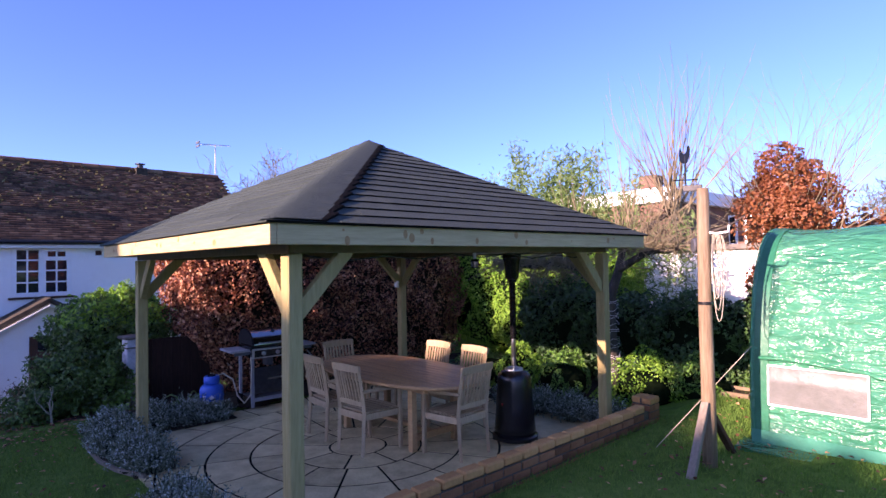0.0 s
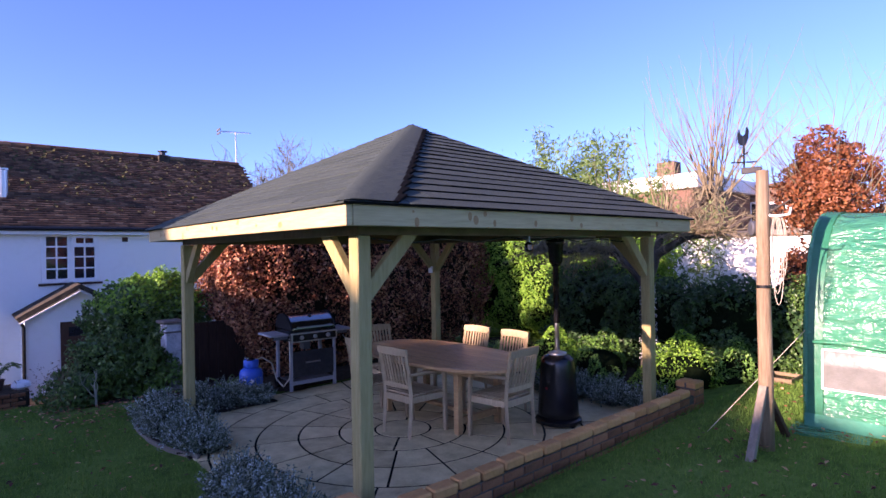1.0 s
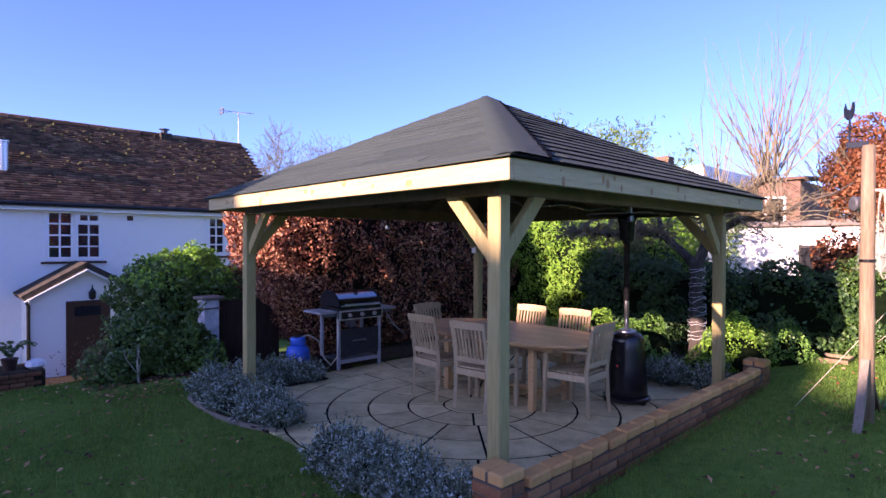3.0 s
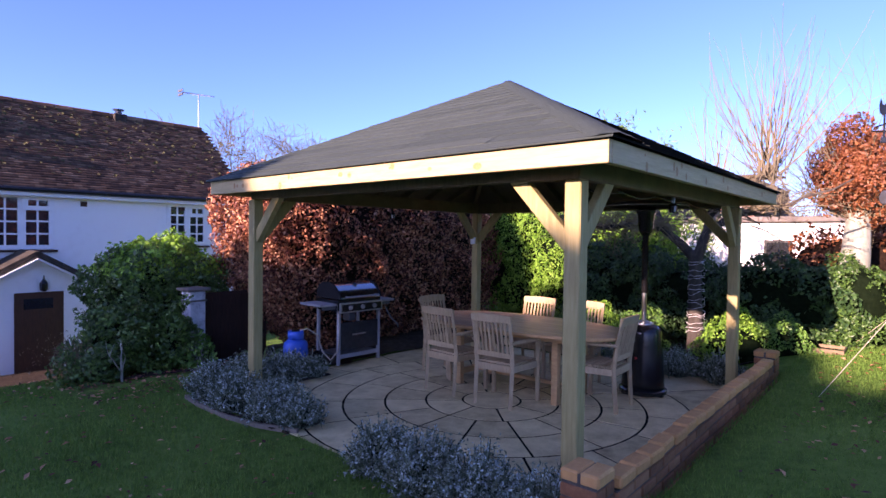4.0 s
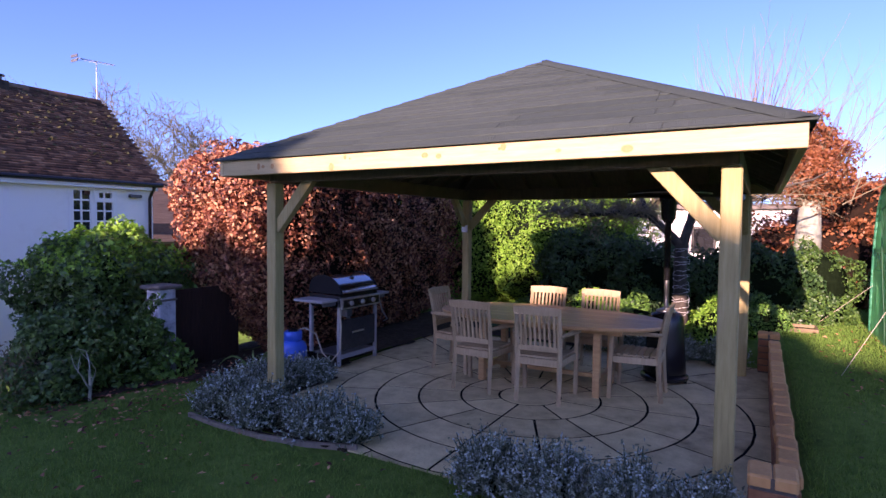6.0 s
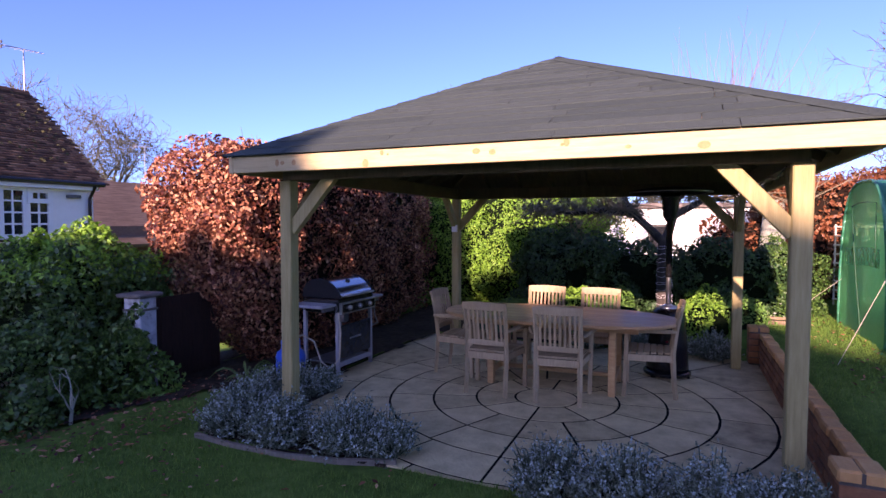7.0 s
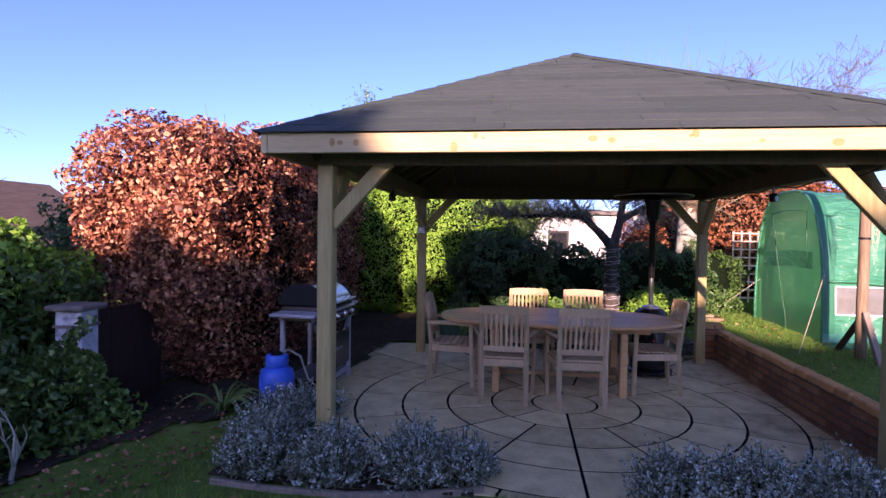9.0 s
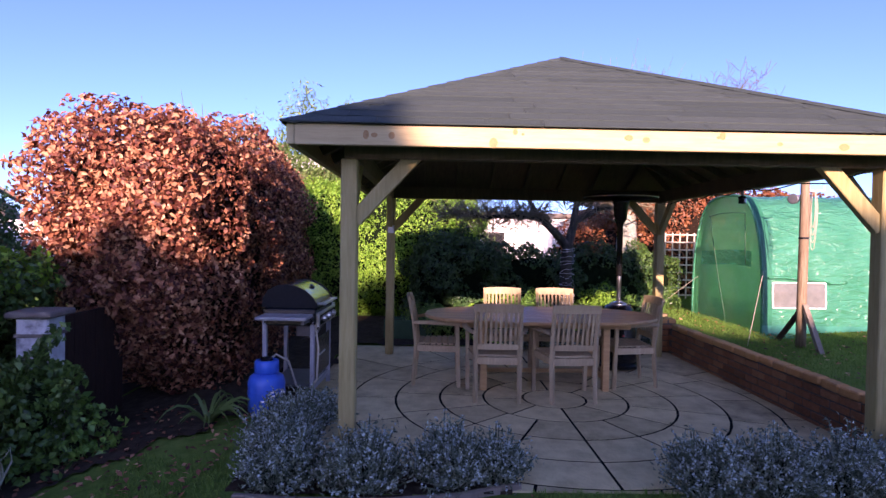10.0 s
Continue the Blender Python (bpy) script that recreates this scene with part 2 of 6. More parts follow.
def sheet_material(ramp, trans, crease_glint, clear, relief):
    """Green polythene: translucent, glossy, with glints along its creases painted as thin pale lines."""
    m = mat("green_sheet", ramp, 5, bump=0, rough=0.22, spec=0.9, trans=trans, big=0.0)
    nt = m.node_tree
    N, L = nt.nodes, nt.links
    tc = N.new("ShaderNodeTexCoord")

    def calc(kind, a, b, c=0.0):
        n = N.new("ShaderNodeMath")
        n.operation = kind
        for k, v in enumerate((a, b, c)):
            if isinstance(v, float):
                n.inputs[k].default_value = v
            else:
                L.new(v, n.inputs[k])
        return n.outputs[0]

    def lines(scale, stretch, turn, sharp, bend):
        mp = N.new("ShaderNodeMapping")
        mp.inputs["Scale"].default_value, mp.inputs["Rotation"].default_value = stretch, turn
        L.new(tc.outputs["Object"], mp.inputs[0])
        n = N.new("ShaderNodeTexNoise")
        n.inputs["Scale"].default_value, n.inputs["Detail"].default_value, n.inputs["Distortion"].default_value = scale, 5, bend
        L.new(mp.outputs[0], n.inputs["Vector"])
        away = calc('ABSOLUTE', calc('SUBTRACT', n.outputs["Fac"], 0.5), 0.0)
        return calc('MAXIMUM', calc('MULTIPLY_ADD', away, -sharp, 1.0), 0.0)

    patch = N.new("ShaderNodeTexNoise")
    patch.inputs["Scale"].default_value, patch.inputs["Detail"].default_value = 2.4, 3
    L.new(tc.outputs["Object"], patch.inputs["Vector"])
    folds = calc('ADD', lines(2.2, (1.0, 0.55, 3.2), (0.35, 0.1, 0.0), 30.0, 0.6), lines(4.0, (1.0, 2.4, 1.0), (-0.5, 0.2, 0.3), 22.0, 0.5))
    fac = calc('MULTIPLY_ADD', calc('MULTIPLY', folds, patch.outputs["Fac"]), crease_glint, calc('MULTIPLY_ADD', patch.outputs["Fac"], 0.35, 0.18))
    ramp_node = next(n for n in N if n.bl_idname == "ShaderNodeValToRGB")
    L.new(fac, ramp_node.inputs[0])
    mp = N.new("ShaderNodeMapping")
    mp.inputs["Scale"].default_value, mp.inputs["Rotation"].default_value = (1.0, 0.55, 1.9), (0.35, 0.0, 0.0)
    L.new(tc.outputs["Object"], mp.inputs[0])
    wrinkle = N.new("ShaderNodeTexNoise")
    wrinkle.inputs["Scale"].default_value, wrinkle.inputs["Detail"].default_value, wrinkle.inputs["Distortion"].default_value = 7.0, 3, 0.8
    L.new(mp.outputs[0], wrinkle.inputs["Vector"])
    bp = N.new("ShaderNodeBump")
    bp.inputs["Strength"].default_value, bp.inputs["Distance"].default_value = relief, 0.10
    L.new(calc('MULTIPLY_ADD', folds, 0.035, wrinkle.outputs["Fac"]), bp.inputs["Height"])
    L.new(bp.outputs[0], N["Principled BSDF"].inputs["Normal"])
    out = N["Material Output"]
    N["Principled BSDF"].inputs["Coat Weight"].default_value, N["Principled BSDF"].inputs["Coat Roughness"].default_value = 0.5, 0.22
    L.new(bp.outputs[0], N["Principled BSDF"].inputs["Coat Normal"])
    see = N.new("ShaderNodeBsdfTransparent")
    see.inputs[0].default_value = (0.70, 0.95, 0.72, 1)
    ms = N.new("ShaderNodeMixShader")
    ms.inputs[0].default_value = clear
    L.new(out.inputs[0].links[0].from_socket, ms.inputs[1]), L.new(see.outputs[0], ms.inputs[2]), L.new(ms.outputs[0], out.inputs[0])
    return m


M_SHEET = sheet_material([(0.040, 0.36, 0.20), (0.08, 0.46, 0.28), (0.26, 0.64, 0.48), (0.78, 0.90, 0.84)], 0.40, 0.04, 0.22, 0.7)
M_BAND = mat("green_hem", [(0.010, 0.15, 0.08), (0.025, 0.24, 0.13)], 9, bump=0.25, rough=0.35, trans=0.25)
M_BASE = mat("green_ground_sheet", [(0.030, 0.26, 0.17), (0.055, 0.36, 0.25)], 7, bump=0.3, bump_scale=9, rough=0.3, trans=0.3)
# End sheet: light coming through from inside is put into a paler colour.
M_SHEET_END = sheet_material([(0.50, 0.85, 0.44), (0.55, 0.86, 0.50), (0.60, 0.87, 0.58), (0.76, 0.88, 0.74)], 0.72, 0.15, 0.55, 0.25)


# ---- mesh helpers ----
def mesh_of(name, bm, material, smooth=False):
    me = bpy.data.meshes.new(name)
    bm.to_mesh(me)
    bm.free()
    me.materials.append(material)
    if smooth:
        for p in me.polygons:
            p.use_smooth = True
    return me


def part(name, bm, material, parent, label="", smooth=False):
    ob = new(name, mesh_of(name, bm, material, smooth) if isinstance(bm, bmesh.types.BMesh) else bm)
    ob.parent = parent
    if label:
        ob["label"] = label
    return ob


def thing(name, label, category, group="", kind="", at=None):
    ob = new(name)
    ob.empty_display_size = 0.1
    if at is not None:
        ob.matrix_basis = at
    return tagged(ob, label, category, group, kind)


def solid(name, bm, material, label, category, group="", kind="", smooth=False):
    return tagged(new(name, mesh_of(name, bm, material, smooth)), label, category, group, kind)


def box(x0, y0, z0, x1, y1, z1, bevel=0.0, bm=None, m=None):
    own = bmesh.new()
    bmesh.ops.create_cube(own, size=1)
    for v in own.verts:
        v.co = Vector(((x0 + x1) / 2 + v.co.x * (x1 - x0), (y0 + y1) / 2 + v.co.y * (y1 - y0), (z0 + z1) / 2 + v.co.z * (z1 - z0)))
    if bevel:
        bmesh.ops.bevel(own, geom=own.edges[:], offset=bevel, segments=1, affect='EDGES')
    if m is not None:
        own.transform(m)
    return join(bm, own)


def join(bm, own):
    if bm is None:
        return own
    me = bpy.data.meshes.new("t")
    own.to_mesh(me)
    own.free()
    bm.from_mesh(me)
    bpy.data.meshes.remove(me)
    return bm


def bar(a, b, w, h, bevel=0.004, up=(0, 0, 1), bm=None):
    """A squared timber from a to b, w across and h deep towards up."""
    a, b, up = Vector(a), Vector(b), Vector(up)
    z = (b - a).normalized()
    x = up.cross(z).normalized() if abs(up.dot(z)) < 0.99 else Vector((1, 0, 0))
    y = z.cross(x)
    m = Matrix((x, y, z)).transposed().to_4x4()
    m.translation = (a + b) / 2
    d = (b - a).length / 2
    return box(-w / 2, -h / 2, -d, w / 2, h / 2, d, bevel, bm, m)


def tube(points, radii, sides=8, bm=None, cap=True):
    """A round bar through points; radii is one number or one a point."""
    pts = [Vector(p) for p in points]
    if not hasattr(radii, "__len__"):
        radii = [radii] * len(pts)
    own = bmesh.new()
    rings = []
    for i, p in enumerate(pts):
        d = (pts[min(i + 1, len(pts) - 1)] - pts[max(i - 1, 0)]).normalized()
        q = d.to_track_quat("Z", "Y") if i == 0 else last.rotation_difference(d) @ q
        last = d
        rings.append([own.verts.new(p + q @ Vector((radii[i] * math.cos(2 * math.pi * k / sides), radii[i] * math.sin(2 * math.pi * k / sides), 0))) for k in range(sides)])
    for r, s in zip(rings, rings[1:]):
        for k in range(sides):
            own.faces.new((r[k], r[(k + 1) % sides], s[(k + 1) % sides], s[k]))
    if cap:
        own.faces.new(rings[0][::-1]), own.faces.new(rings[-1])
    return join(bm, own)


def lathe(profile, sides=24, bm=None, m=None):
    """A turned form: (radius, height) from the bottom up."""
    own = bmesh.new()
    rings = [[own.verts.new((r * math.cos(2 * math.pi * k / sides), r * math.sin(2 * math.pi * k / sides), z)) for k in range(sides)] for r, z in profile]
    for r, s in zip(rings, rings[1:]):
        for k in range(sides):
            own.faces.new((r[k], r[(k + 1) % sides], s[(k + 1) % sides], s[k]))
    own.faces.new(rings[0][::-1]), own.faces.new(rings[-1])
    if m is not None:
        own.transform(m)
    return join(bm, own)


def prism(corners, z0, z1):
    """A slab over a list of plan corners."""
    bm = bmesh.new()
    lo = [bm.verts.new((x, y, z0)) for x, y in corners]
    hi = [bm.verts.new((x, y, z1)) for x, y in corners]
    n = len(corners)
    bm.faces.new(hi), bm.faces.new(lo[::-1])
    for i in range(n):
        bm.faces.new((lo[i], lo[(i + 1) % n], hi[(i + 1) % n], hi[i]))
    bmesh.ops.recalc_face_normals(bm, faces=bm.faces[:])
    return bm


def raw_mesh(name, verts, faces, material, smooth=False):
    me = bpy.data.meshes.new(name)
    verts, faces = np.asarray(verts, np.float32), np.asarray(faces, np.int32)
    k = faces.shape[1]
    me.vertices.add(len(verts)), me.loops.add(faces.size), me.polygons.add(len(faces))
    me.vertices.foreach_set("co", verts.ravel())
    me.loops.foreach_set("vertex_index", faces.ravel())
    me.polygons.foreach_set("loop_start", np.arange(0, faces.size, k, dtype=np.int32))
    me.polygons.foreach_set("loop_total", np.full(len(faces), k, np.int32))
    me.materials.append(material)
    me.update(calc_edges=True)
    if smooth:
        me.polygons.foreach_set("use_smooth", np.ones(len(faces), bool))
    return me


def leaf_mesh(name, where, out, size, material, rng, wide=0.55, wild=0.8, droop=0.0):
    """Many small folded leaves at the given places, turned roughly outwards."""
    n = len(where)
    nrm = out + rng.normal(0, wild, (n, 3))
    nrm /= np.linalg.norm(nrm, axis=1, keepdims=True) + 1e-9
    t = np.cross(nrm, rng.normal(0, 1, (n, 3)))
    t[:, 2] -= droop
    t -= nrm * (t * nrm).sum(1, keepdims=True)
    t /= np.linalg.norm(t, axis=1, keepdims=True) + 1e-9
    s = np.cross(nrm, t)
    ln = size * rng.uniform(0.6, 1.3, (n, 1))
    wd = ln * wide * 0.5
    fold = nrm * ln * rng.uniform(0.02, 0.22, (n, 1))
    a = where - t * ln * 0.5
    c = where + t * ln * 0.5
    l = where + s * wd + fold - t * ln * 0.05
    r = where - s * wd + fold - t * ln * 0.05
    verts = np.stack([a, l, c, r], 1).reshape(-1, 3)
    i = np.arange(n)[:, None] * 4
    faces = np.concatenate([i + [[0, 2, 1]], i + [[0, 3, 2]]], 1).reshape(-1, 3)
    return raw_mesh(name, verts, faces, material)


def lumpy(p, scale, seed):
    """Smooth noise for many points."""
    return np.array([noise.noise(Vector((x * scale + seed, y * scale, z * scale))) for x, y, z in p])


def blob_points(rng, n, centre, radii, power=2.0, shell=0.25, rough=0.12, seed=0.0, bottom=-1.0):
    """Places in the outer shell of a rounded mass, and their outward directions. power 2 is an ellipsoid, 6 nearly a box."""
    d = rng.normal(0, 1, (n * 2, 3))
    d /= np.linalg.norm(d, axis=1, keepdims=True)
    rr = (np.abs(d) ** power).sum(1) ** (-1 / power)
    p = d * rr[:, None]
    p = p[p[:, 2] > bottom][:n]
    p = p * (1 - shell * rng.random((len(p), 1)) ** 2)
    g = np.sign(p) * np.abs(p) ** (power - 1) / np.array(radii)
    g /= np.linalg.norm(g, axis=1, keepdims=True) + 1e-9
    w = p * np.array(radii)
    k = lumpy(w, 2.2, seed) * rough * 2 + lumpy(w, 6.0, seed + 9) * rough
    return w + g * k[:, None] + np.array(centre), g


def core_mesh(name, centre, radii, power, material, seed=0.0, shrink=0.85, taper=0.0):
    bm = bmesh.new()
    bmesh.ops.create_icosphere(bm, subdivisions=4, radius=1)
    for v in bm.verts:
        d = np.abs(np.array(v.co)) ** power
        v.co *= d.sum() ** (-1 / power) * shrink * (1 + 0.08 * noise.noise(v.co * 4 + Vector((seed, 0, 0))))
        if taper and v.co.x < 0 and v.co.z < 0.2:
            v.co.x *= 1 - taper / radii[0] * min(1.0, 0.2 - v.co.z)
        v.co = Vector((v.co.x * radii[0], v.co.y * radii[1], v.co.z * radii[2])) + Vector(centre)
    return mesh_of(name, bm, material, True)


def branches(start, direction, length, radius, depth, rng, spread=0.6, kids=3, bend=0.15, up=0.0, out=None, shrink=0.62):
    """A recursive list of limbs, each (points, radii)."""
    out = [] if out is None else out
    p, d = Vector(start), Vector(direction).normalized()
    pts, rad = [p.copy()], [radius]
    steps = 4
    for i in range(steps):
        d = (d + Vector(rng.normal(0, bend, 3)) + Vector((0, 0, up))).normalized()
        p = p + d * length / steps
        pts.append(p.copy())
        rad.append(radius * (1 - 0.55 * (i + 1) / steps))
    out.append((pts, rad))
    if depth > 0:
        for k in range(kids):
            j = int(rng.integers(1, steps + 1)) if k else steps
            dd = (d + Vector(rng.normal(0, spread, 3))).normalized()
            branches(pts[j], dd, length * shrink * rng.uniform(0.7, 1.2), rad[j] * 0.75, depth - 1, rng, spread, kids, bend, up, out, shrink)
    return out


def limb_mesh(name, limbs, material, sides=4, least=0.0):
    verts, faces = [], []
    for pts, rad in limbs:
        base = len(verts)
        for i, p in enumerate(pts):
            d = (pts[min(i + 1, len(pts) - 1)] - pts[max(i - 1, 0)]).normalized()
            q = d.to_track_quat("Z", "Y") if i == 0 else last.rotation_difference(d) @ q
            last = d
            for k in range(sides):
                a = 2 * math.pi * k / sides
                w = max(rad[i], least)
                verts.append(p + q @ Vector((w * math.cos(a), w * math.sin(a), 0)))
        for i in range(len(pts) - 1):
            for k in range(sides):
                faces.append((base + i * sides + k, base + i * sides + (k + 1) % sides, base + (i + 1) * sides + (k + 1) % sides, base + (i + 1) * sides + k))
    return raw_mesh(name, verts, faces, material, True)


# ---- ground ----
def lift(x, y):
    """Height of the lawn: rises towards the polytunnel, falls towards the cottage."""
    knots = ((-60, 0.9), (-8, 0.55), (-5, 0.38), (-3.2, 0.28), (-2.2, 0.22), (-1.3, 0.0), (3.4, 0.0), (5.0, -0.20), (6.5, -0.9), (11.0, -1.3), (60, -1.6))
    z = knots[-1][1]
    for (a, p), (b, q) in zip(knots, knots[1:]):
        if a <= y <= b:
            k = (y - a) / (b - a)
            z = p + (q - p) * k
            break
    if -3.2 < y < -1.3:
        z *= 1 + 0.06 * max(-3.0, min(3.0, x))
    if z < 0 and x > 4:
        z *= max(0.0, 1 - (x - 4) / 2.0)
    return z


def ground_mesh():
    xs = [-400, -120, -50, -25, -14, -10, -8] + list(np.arange(-7, 9.01, 0.25)) + [10, 12, 15, 20, 30, 60, 150, 400]
    ys = [-400, -120, -50, -25, -14, -10, -8] + list(np.arange(-7, 13.01, 0.25)) + [15, 18, 22, 30, 60, 150, 400]
    verts, faces = [], []
    for y in ys:
        for x in xs:
            z = lift(x, y) + 0.015 * noise.noise(Vector((x * 0.9, y * 0.9, 0)))
            if -2.12 < x < 2.45 and -2.1 < y < 2.45:
                z = -0.06 if x > -1.9 else -0.018
            verts.append((x, y, z))
    w = len(xs)
    for j in range(len(ys) - 1):
        for i in range(w - 1):
            faces.append((j * w + i, j * w + i + 1, (j + 1) * w + i + 1, (j + 1) * w + i))
    return raw_mesh("ground", verts, faces, M_LAWN, True)


tagged(new("ground", ground_mesh()), "mown green lawn, sloping, with fallen leaves", "lawn", kind="structure")

# ---- patio of sandstone rings ----
patio = solid("pavement", box(-2.075, -2.06, -0.10, 2.40, 2.42, -0.004), M_JOINT_SHADE, "circular sandstone patio with dark recessed joints", "patio", kind="structure")
CX, CY = -0.12, 0.03
RINGS = ((0.30, 0.68, 8), (0.68, 1.10, 15), (1.10, 1.52, 15), (1.52, 1.95, 16))
GAP = 0.0115
TURN0 = radians(180)


def slab(corners):
    bm = prism(corners, -0.03, 0.0)
    part("slab", bm, M_SLAB, patio)


def arc(r, a0, a1, n):
    return [(CX + r * math.cos(a0 + (a1 - a0) * i / n), CY + r * math.sin(a0 + (a1 - a0) * i / n)) for i in range(n + 1)]


slab(arc(0.30 - GAP, 0, 2 * math.pi * 31 / 32, 31))
for r0, r1, n in RINGS:
    for k in range(n):
        a0, a1 = 2 * math.pi * k / n + TURN0, 2 * math.pi * (k + 1) / n + TURN0
        m = max(3, 48 // n)
        slab(arc(r1 - GAP, a0 + GAP / r1, a1 - GAP / r1, m) + arc(r0 + GAP, a0 + GAP / r0, a1 - GAP / r0, m)[::-1])


def clip_half(poly, nx, ny, d):
    """Keeps the side of a polygon where nx*x + ny*y <= d."""
    out = []
    for (ax, ay), (bx, by) in zip(poly, poly[1:] + poly[:1]):
        fa, fb = nx * ax + ny * ay - d, nx * bx + ny * by - d
        if fa <= 0:
            out.append((ax, ay))
        if fa * fb < 0:
            k = fa / (fa - fb)
            out.append((ax + (bx - ax) * k, ay + (by - ay) * k))
    return out


# slabs that square off the circle
for k in range(16):
    a0, a1 = 2 * math.pi * k / 16 + 0.12, 2 * math.pi * (k + 1) / 16 + 0.12
    poly = arc(1.95 + GAP, a0 + 0.006, a1 - 0.006, 3)
    poly = poly + [(CX + 4.2 * math.cos(a1 - 0.004), CY + 4.2 * math.sin(a1 - 0.004)), (CX + 4.2 * math.cos(a0 + 0.004), CY + 4.2 * math.sin(a0 + 0.004))]
    for nx, ny, d in ((1, 0, 2.38), (-1, 0, 2.09), (0, 1, 2.40), (0, -1, 2.03)):
        poly = clip_half(poly, nx, ny, d)
    if len(poly) > 3:
        area = abs(sum(ax * by - bx * ay for (ax, ay), (bx, by) in zip(poly, poly[1:] + poly[:1]))) / 2
        if area > 0.01:
            slab(poly)

# ---- gazebo ----
F, FT, FB, APEX = 2.10, 2.20, 2.075, 3.30
P, PY_ = 1.80, 1.765
gazebo = thing("gazebo", "square treated-pine gazebo with a hipped grey felt-shingle roof", "gazebo",
               at=Matrix.Translation((0.035, 0.0, 0.0)) @ Matrix.Diagonal((1.017, 1.0, 1.0, 1.0)))
POST = [(-P, -PY_), (-P, PY_), (P, PY_), (P, -PY_)]
for px, py in POST:
    part("post", box(px - 0.052, py - 0.053, 0.0, px + 0.052, py + 0.053, 2.03, 0.008), M_PINE, gazebo)
for a, b in zip(POST, POST[1:] + POST[:1]):
    # wall plate between the posts and two knee braces
    d = (Vector((*b, 0)) - Vector((*a, 0))).normalized()
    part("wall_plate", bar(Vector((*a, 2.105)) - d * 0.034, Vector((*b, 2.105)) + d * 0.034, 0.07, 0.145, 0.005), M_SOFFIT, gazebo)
    for q, s in ((a, 1), (b, -1)):
        foot = Vector((*q, 1.635)) + d * s * 0.03
        head = Vector((*q, 2.075)) + d * s * 0.43
        part("knee_brace", bar(foot, head, 0.058, 0.098, 0.005), M_PINE, gazebo)
rng = np.random.default_rng(4)
CORN = [(-F, -F), (-F, F), (F, F), (F, -F)]
for a, b in zip(CORN, CORN[1:] + CORN[:1]):
    d = (Vector((*b, 0)) - Vector((*a, 0))).normalized()
    nrm = Vector((-d.y, d.x, 0))
    zm = (FT + FB) / 2
    fascia = part("fascia", bar(Vector((*a, zm)) - nrm * 0.0225 + d * 0.002, Vector((*b, zm)) - nrm * 0.0225 - d * 0.047, 0.045, FT - FB, 0.004), M_PINEH, gazebo)
    for k in range(12):
        s = rng.uniform(0.05, 0.95) * 4.15
        c = Vector((*a, FB + rng.uniform(0.025, 0.10))) + d * s + nrm * 0.0005
        r = rng.uniform(0.006, 0.024)
        bm = bmesh.new()
        bmesh.ops.create_circle(bm, cap_ends=True, segments=10, radius=r)
        bm.transform(Matrix.Translation(c) @ nrm.to_track_quat("Z", "Y").to_matrix().to_4x4() @ Matrix.Diagonal((rng.uniform(0.7, 1.6), rng.uniform(0.6, 1.6), 1, 1)))
        part("knot", bm, M_KNOT, fascia)
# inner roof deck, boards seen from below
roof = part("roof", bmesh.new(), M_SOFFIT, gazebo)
bm = bmesh.new()
lo = [bm.verts.new((x, y, FT - 0.02)) for x, y in ((-F + .03, -F + .03), (-F + .03, F - .03), (F - .03, F - .03), (F - .03, -F + .03))]
hi = [bm.verts.new((v.co.x, v.co.y, FT - 0.004)) for v in lo]
t0, t1 = bm.verts.new((0, 0, APEX - 0.055)), bm.verts.new((0, 0, APEX - 0.03))
for i in range(4):
    j = (i + 1) % 4
    bm.faces.new((lo[i], lo[j], t0)), bm.faces.new((hi[j], hi[i], t1)), bm.faces.new((lo[i], hi[i], hi[j], lo[j]))
bmesh.ops.recalc_face_normals(bm, faces=bm.faces[:])
bm.to_mesh(roof.data)
roof["label"] = "hipped roof of boards coloured dark for shade, under grey felt shingles"
for sx, sy in ((-1, -1), (-1, 1), (1, 1), (1, -1)):
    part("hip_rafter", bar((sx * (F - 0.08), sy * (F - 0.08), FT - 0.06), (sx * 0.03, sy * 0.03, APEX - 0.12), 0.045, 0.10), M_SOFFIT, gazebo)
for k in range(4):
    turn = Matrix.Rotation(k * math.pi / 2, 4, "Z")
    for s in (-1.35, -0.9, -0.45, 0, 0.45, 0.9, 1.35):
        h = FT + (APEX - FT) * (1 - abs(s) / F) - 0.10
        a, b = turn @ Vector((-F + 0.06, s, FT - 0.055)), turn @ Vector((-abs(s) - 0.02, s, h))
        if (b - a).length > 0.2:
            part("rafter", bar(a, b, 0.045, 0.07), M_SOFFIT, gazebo)
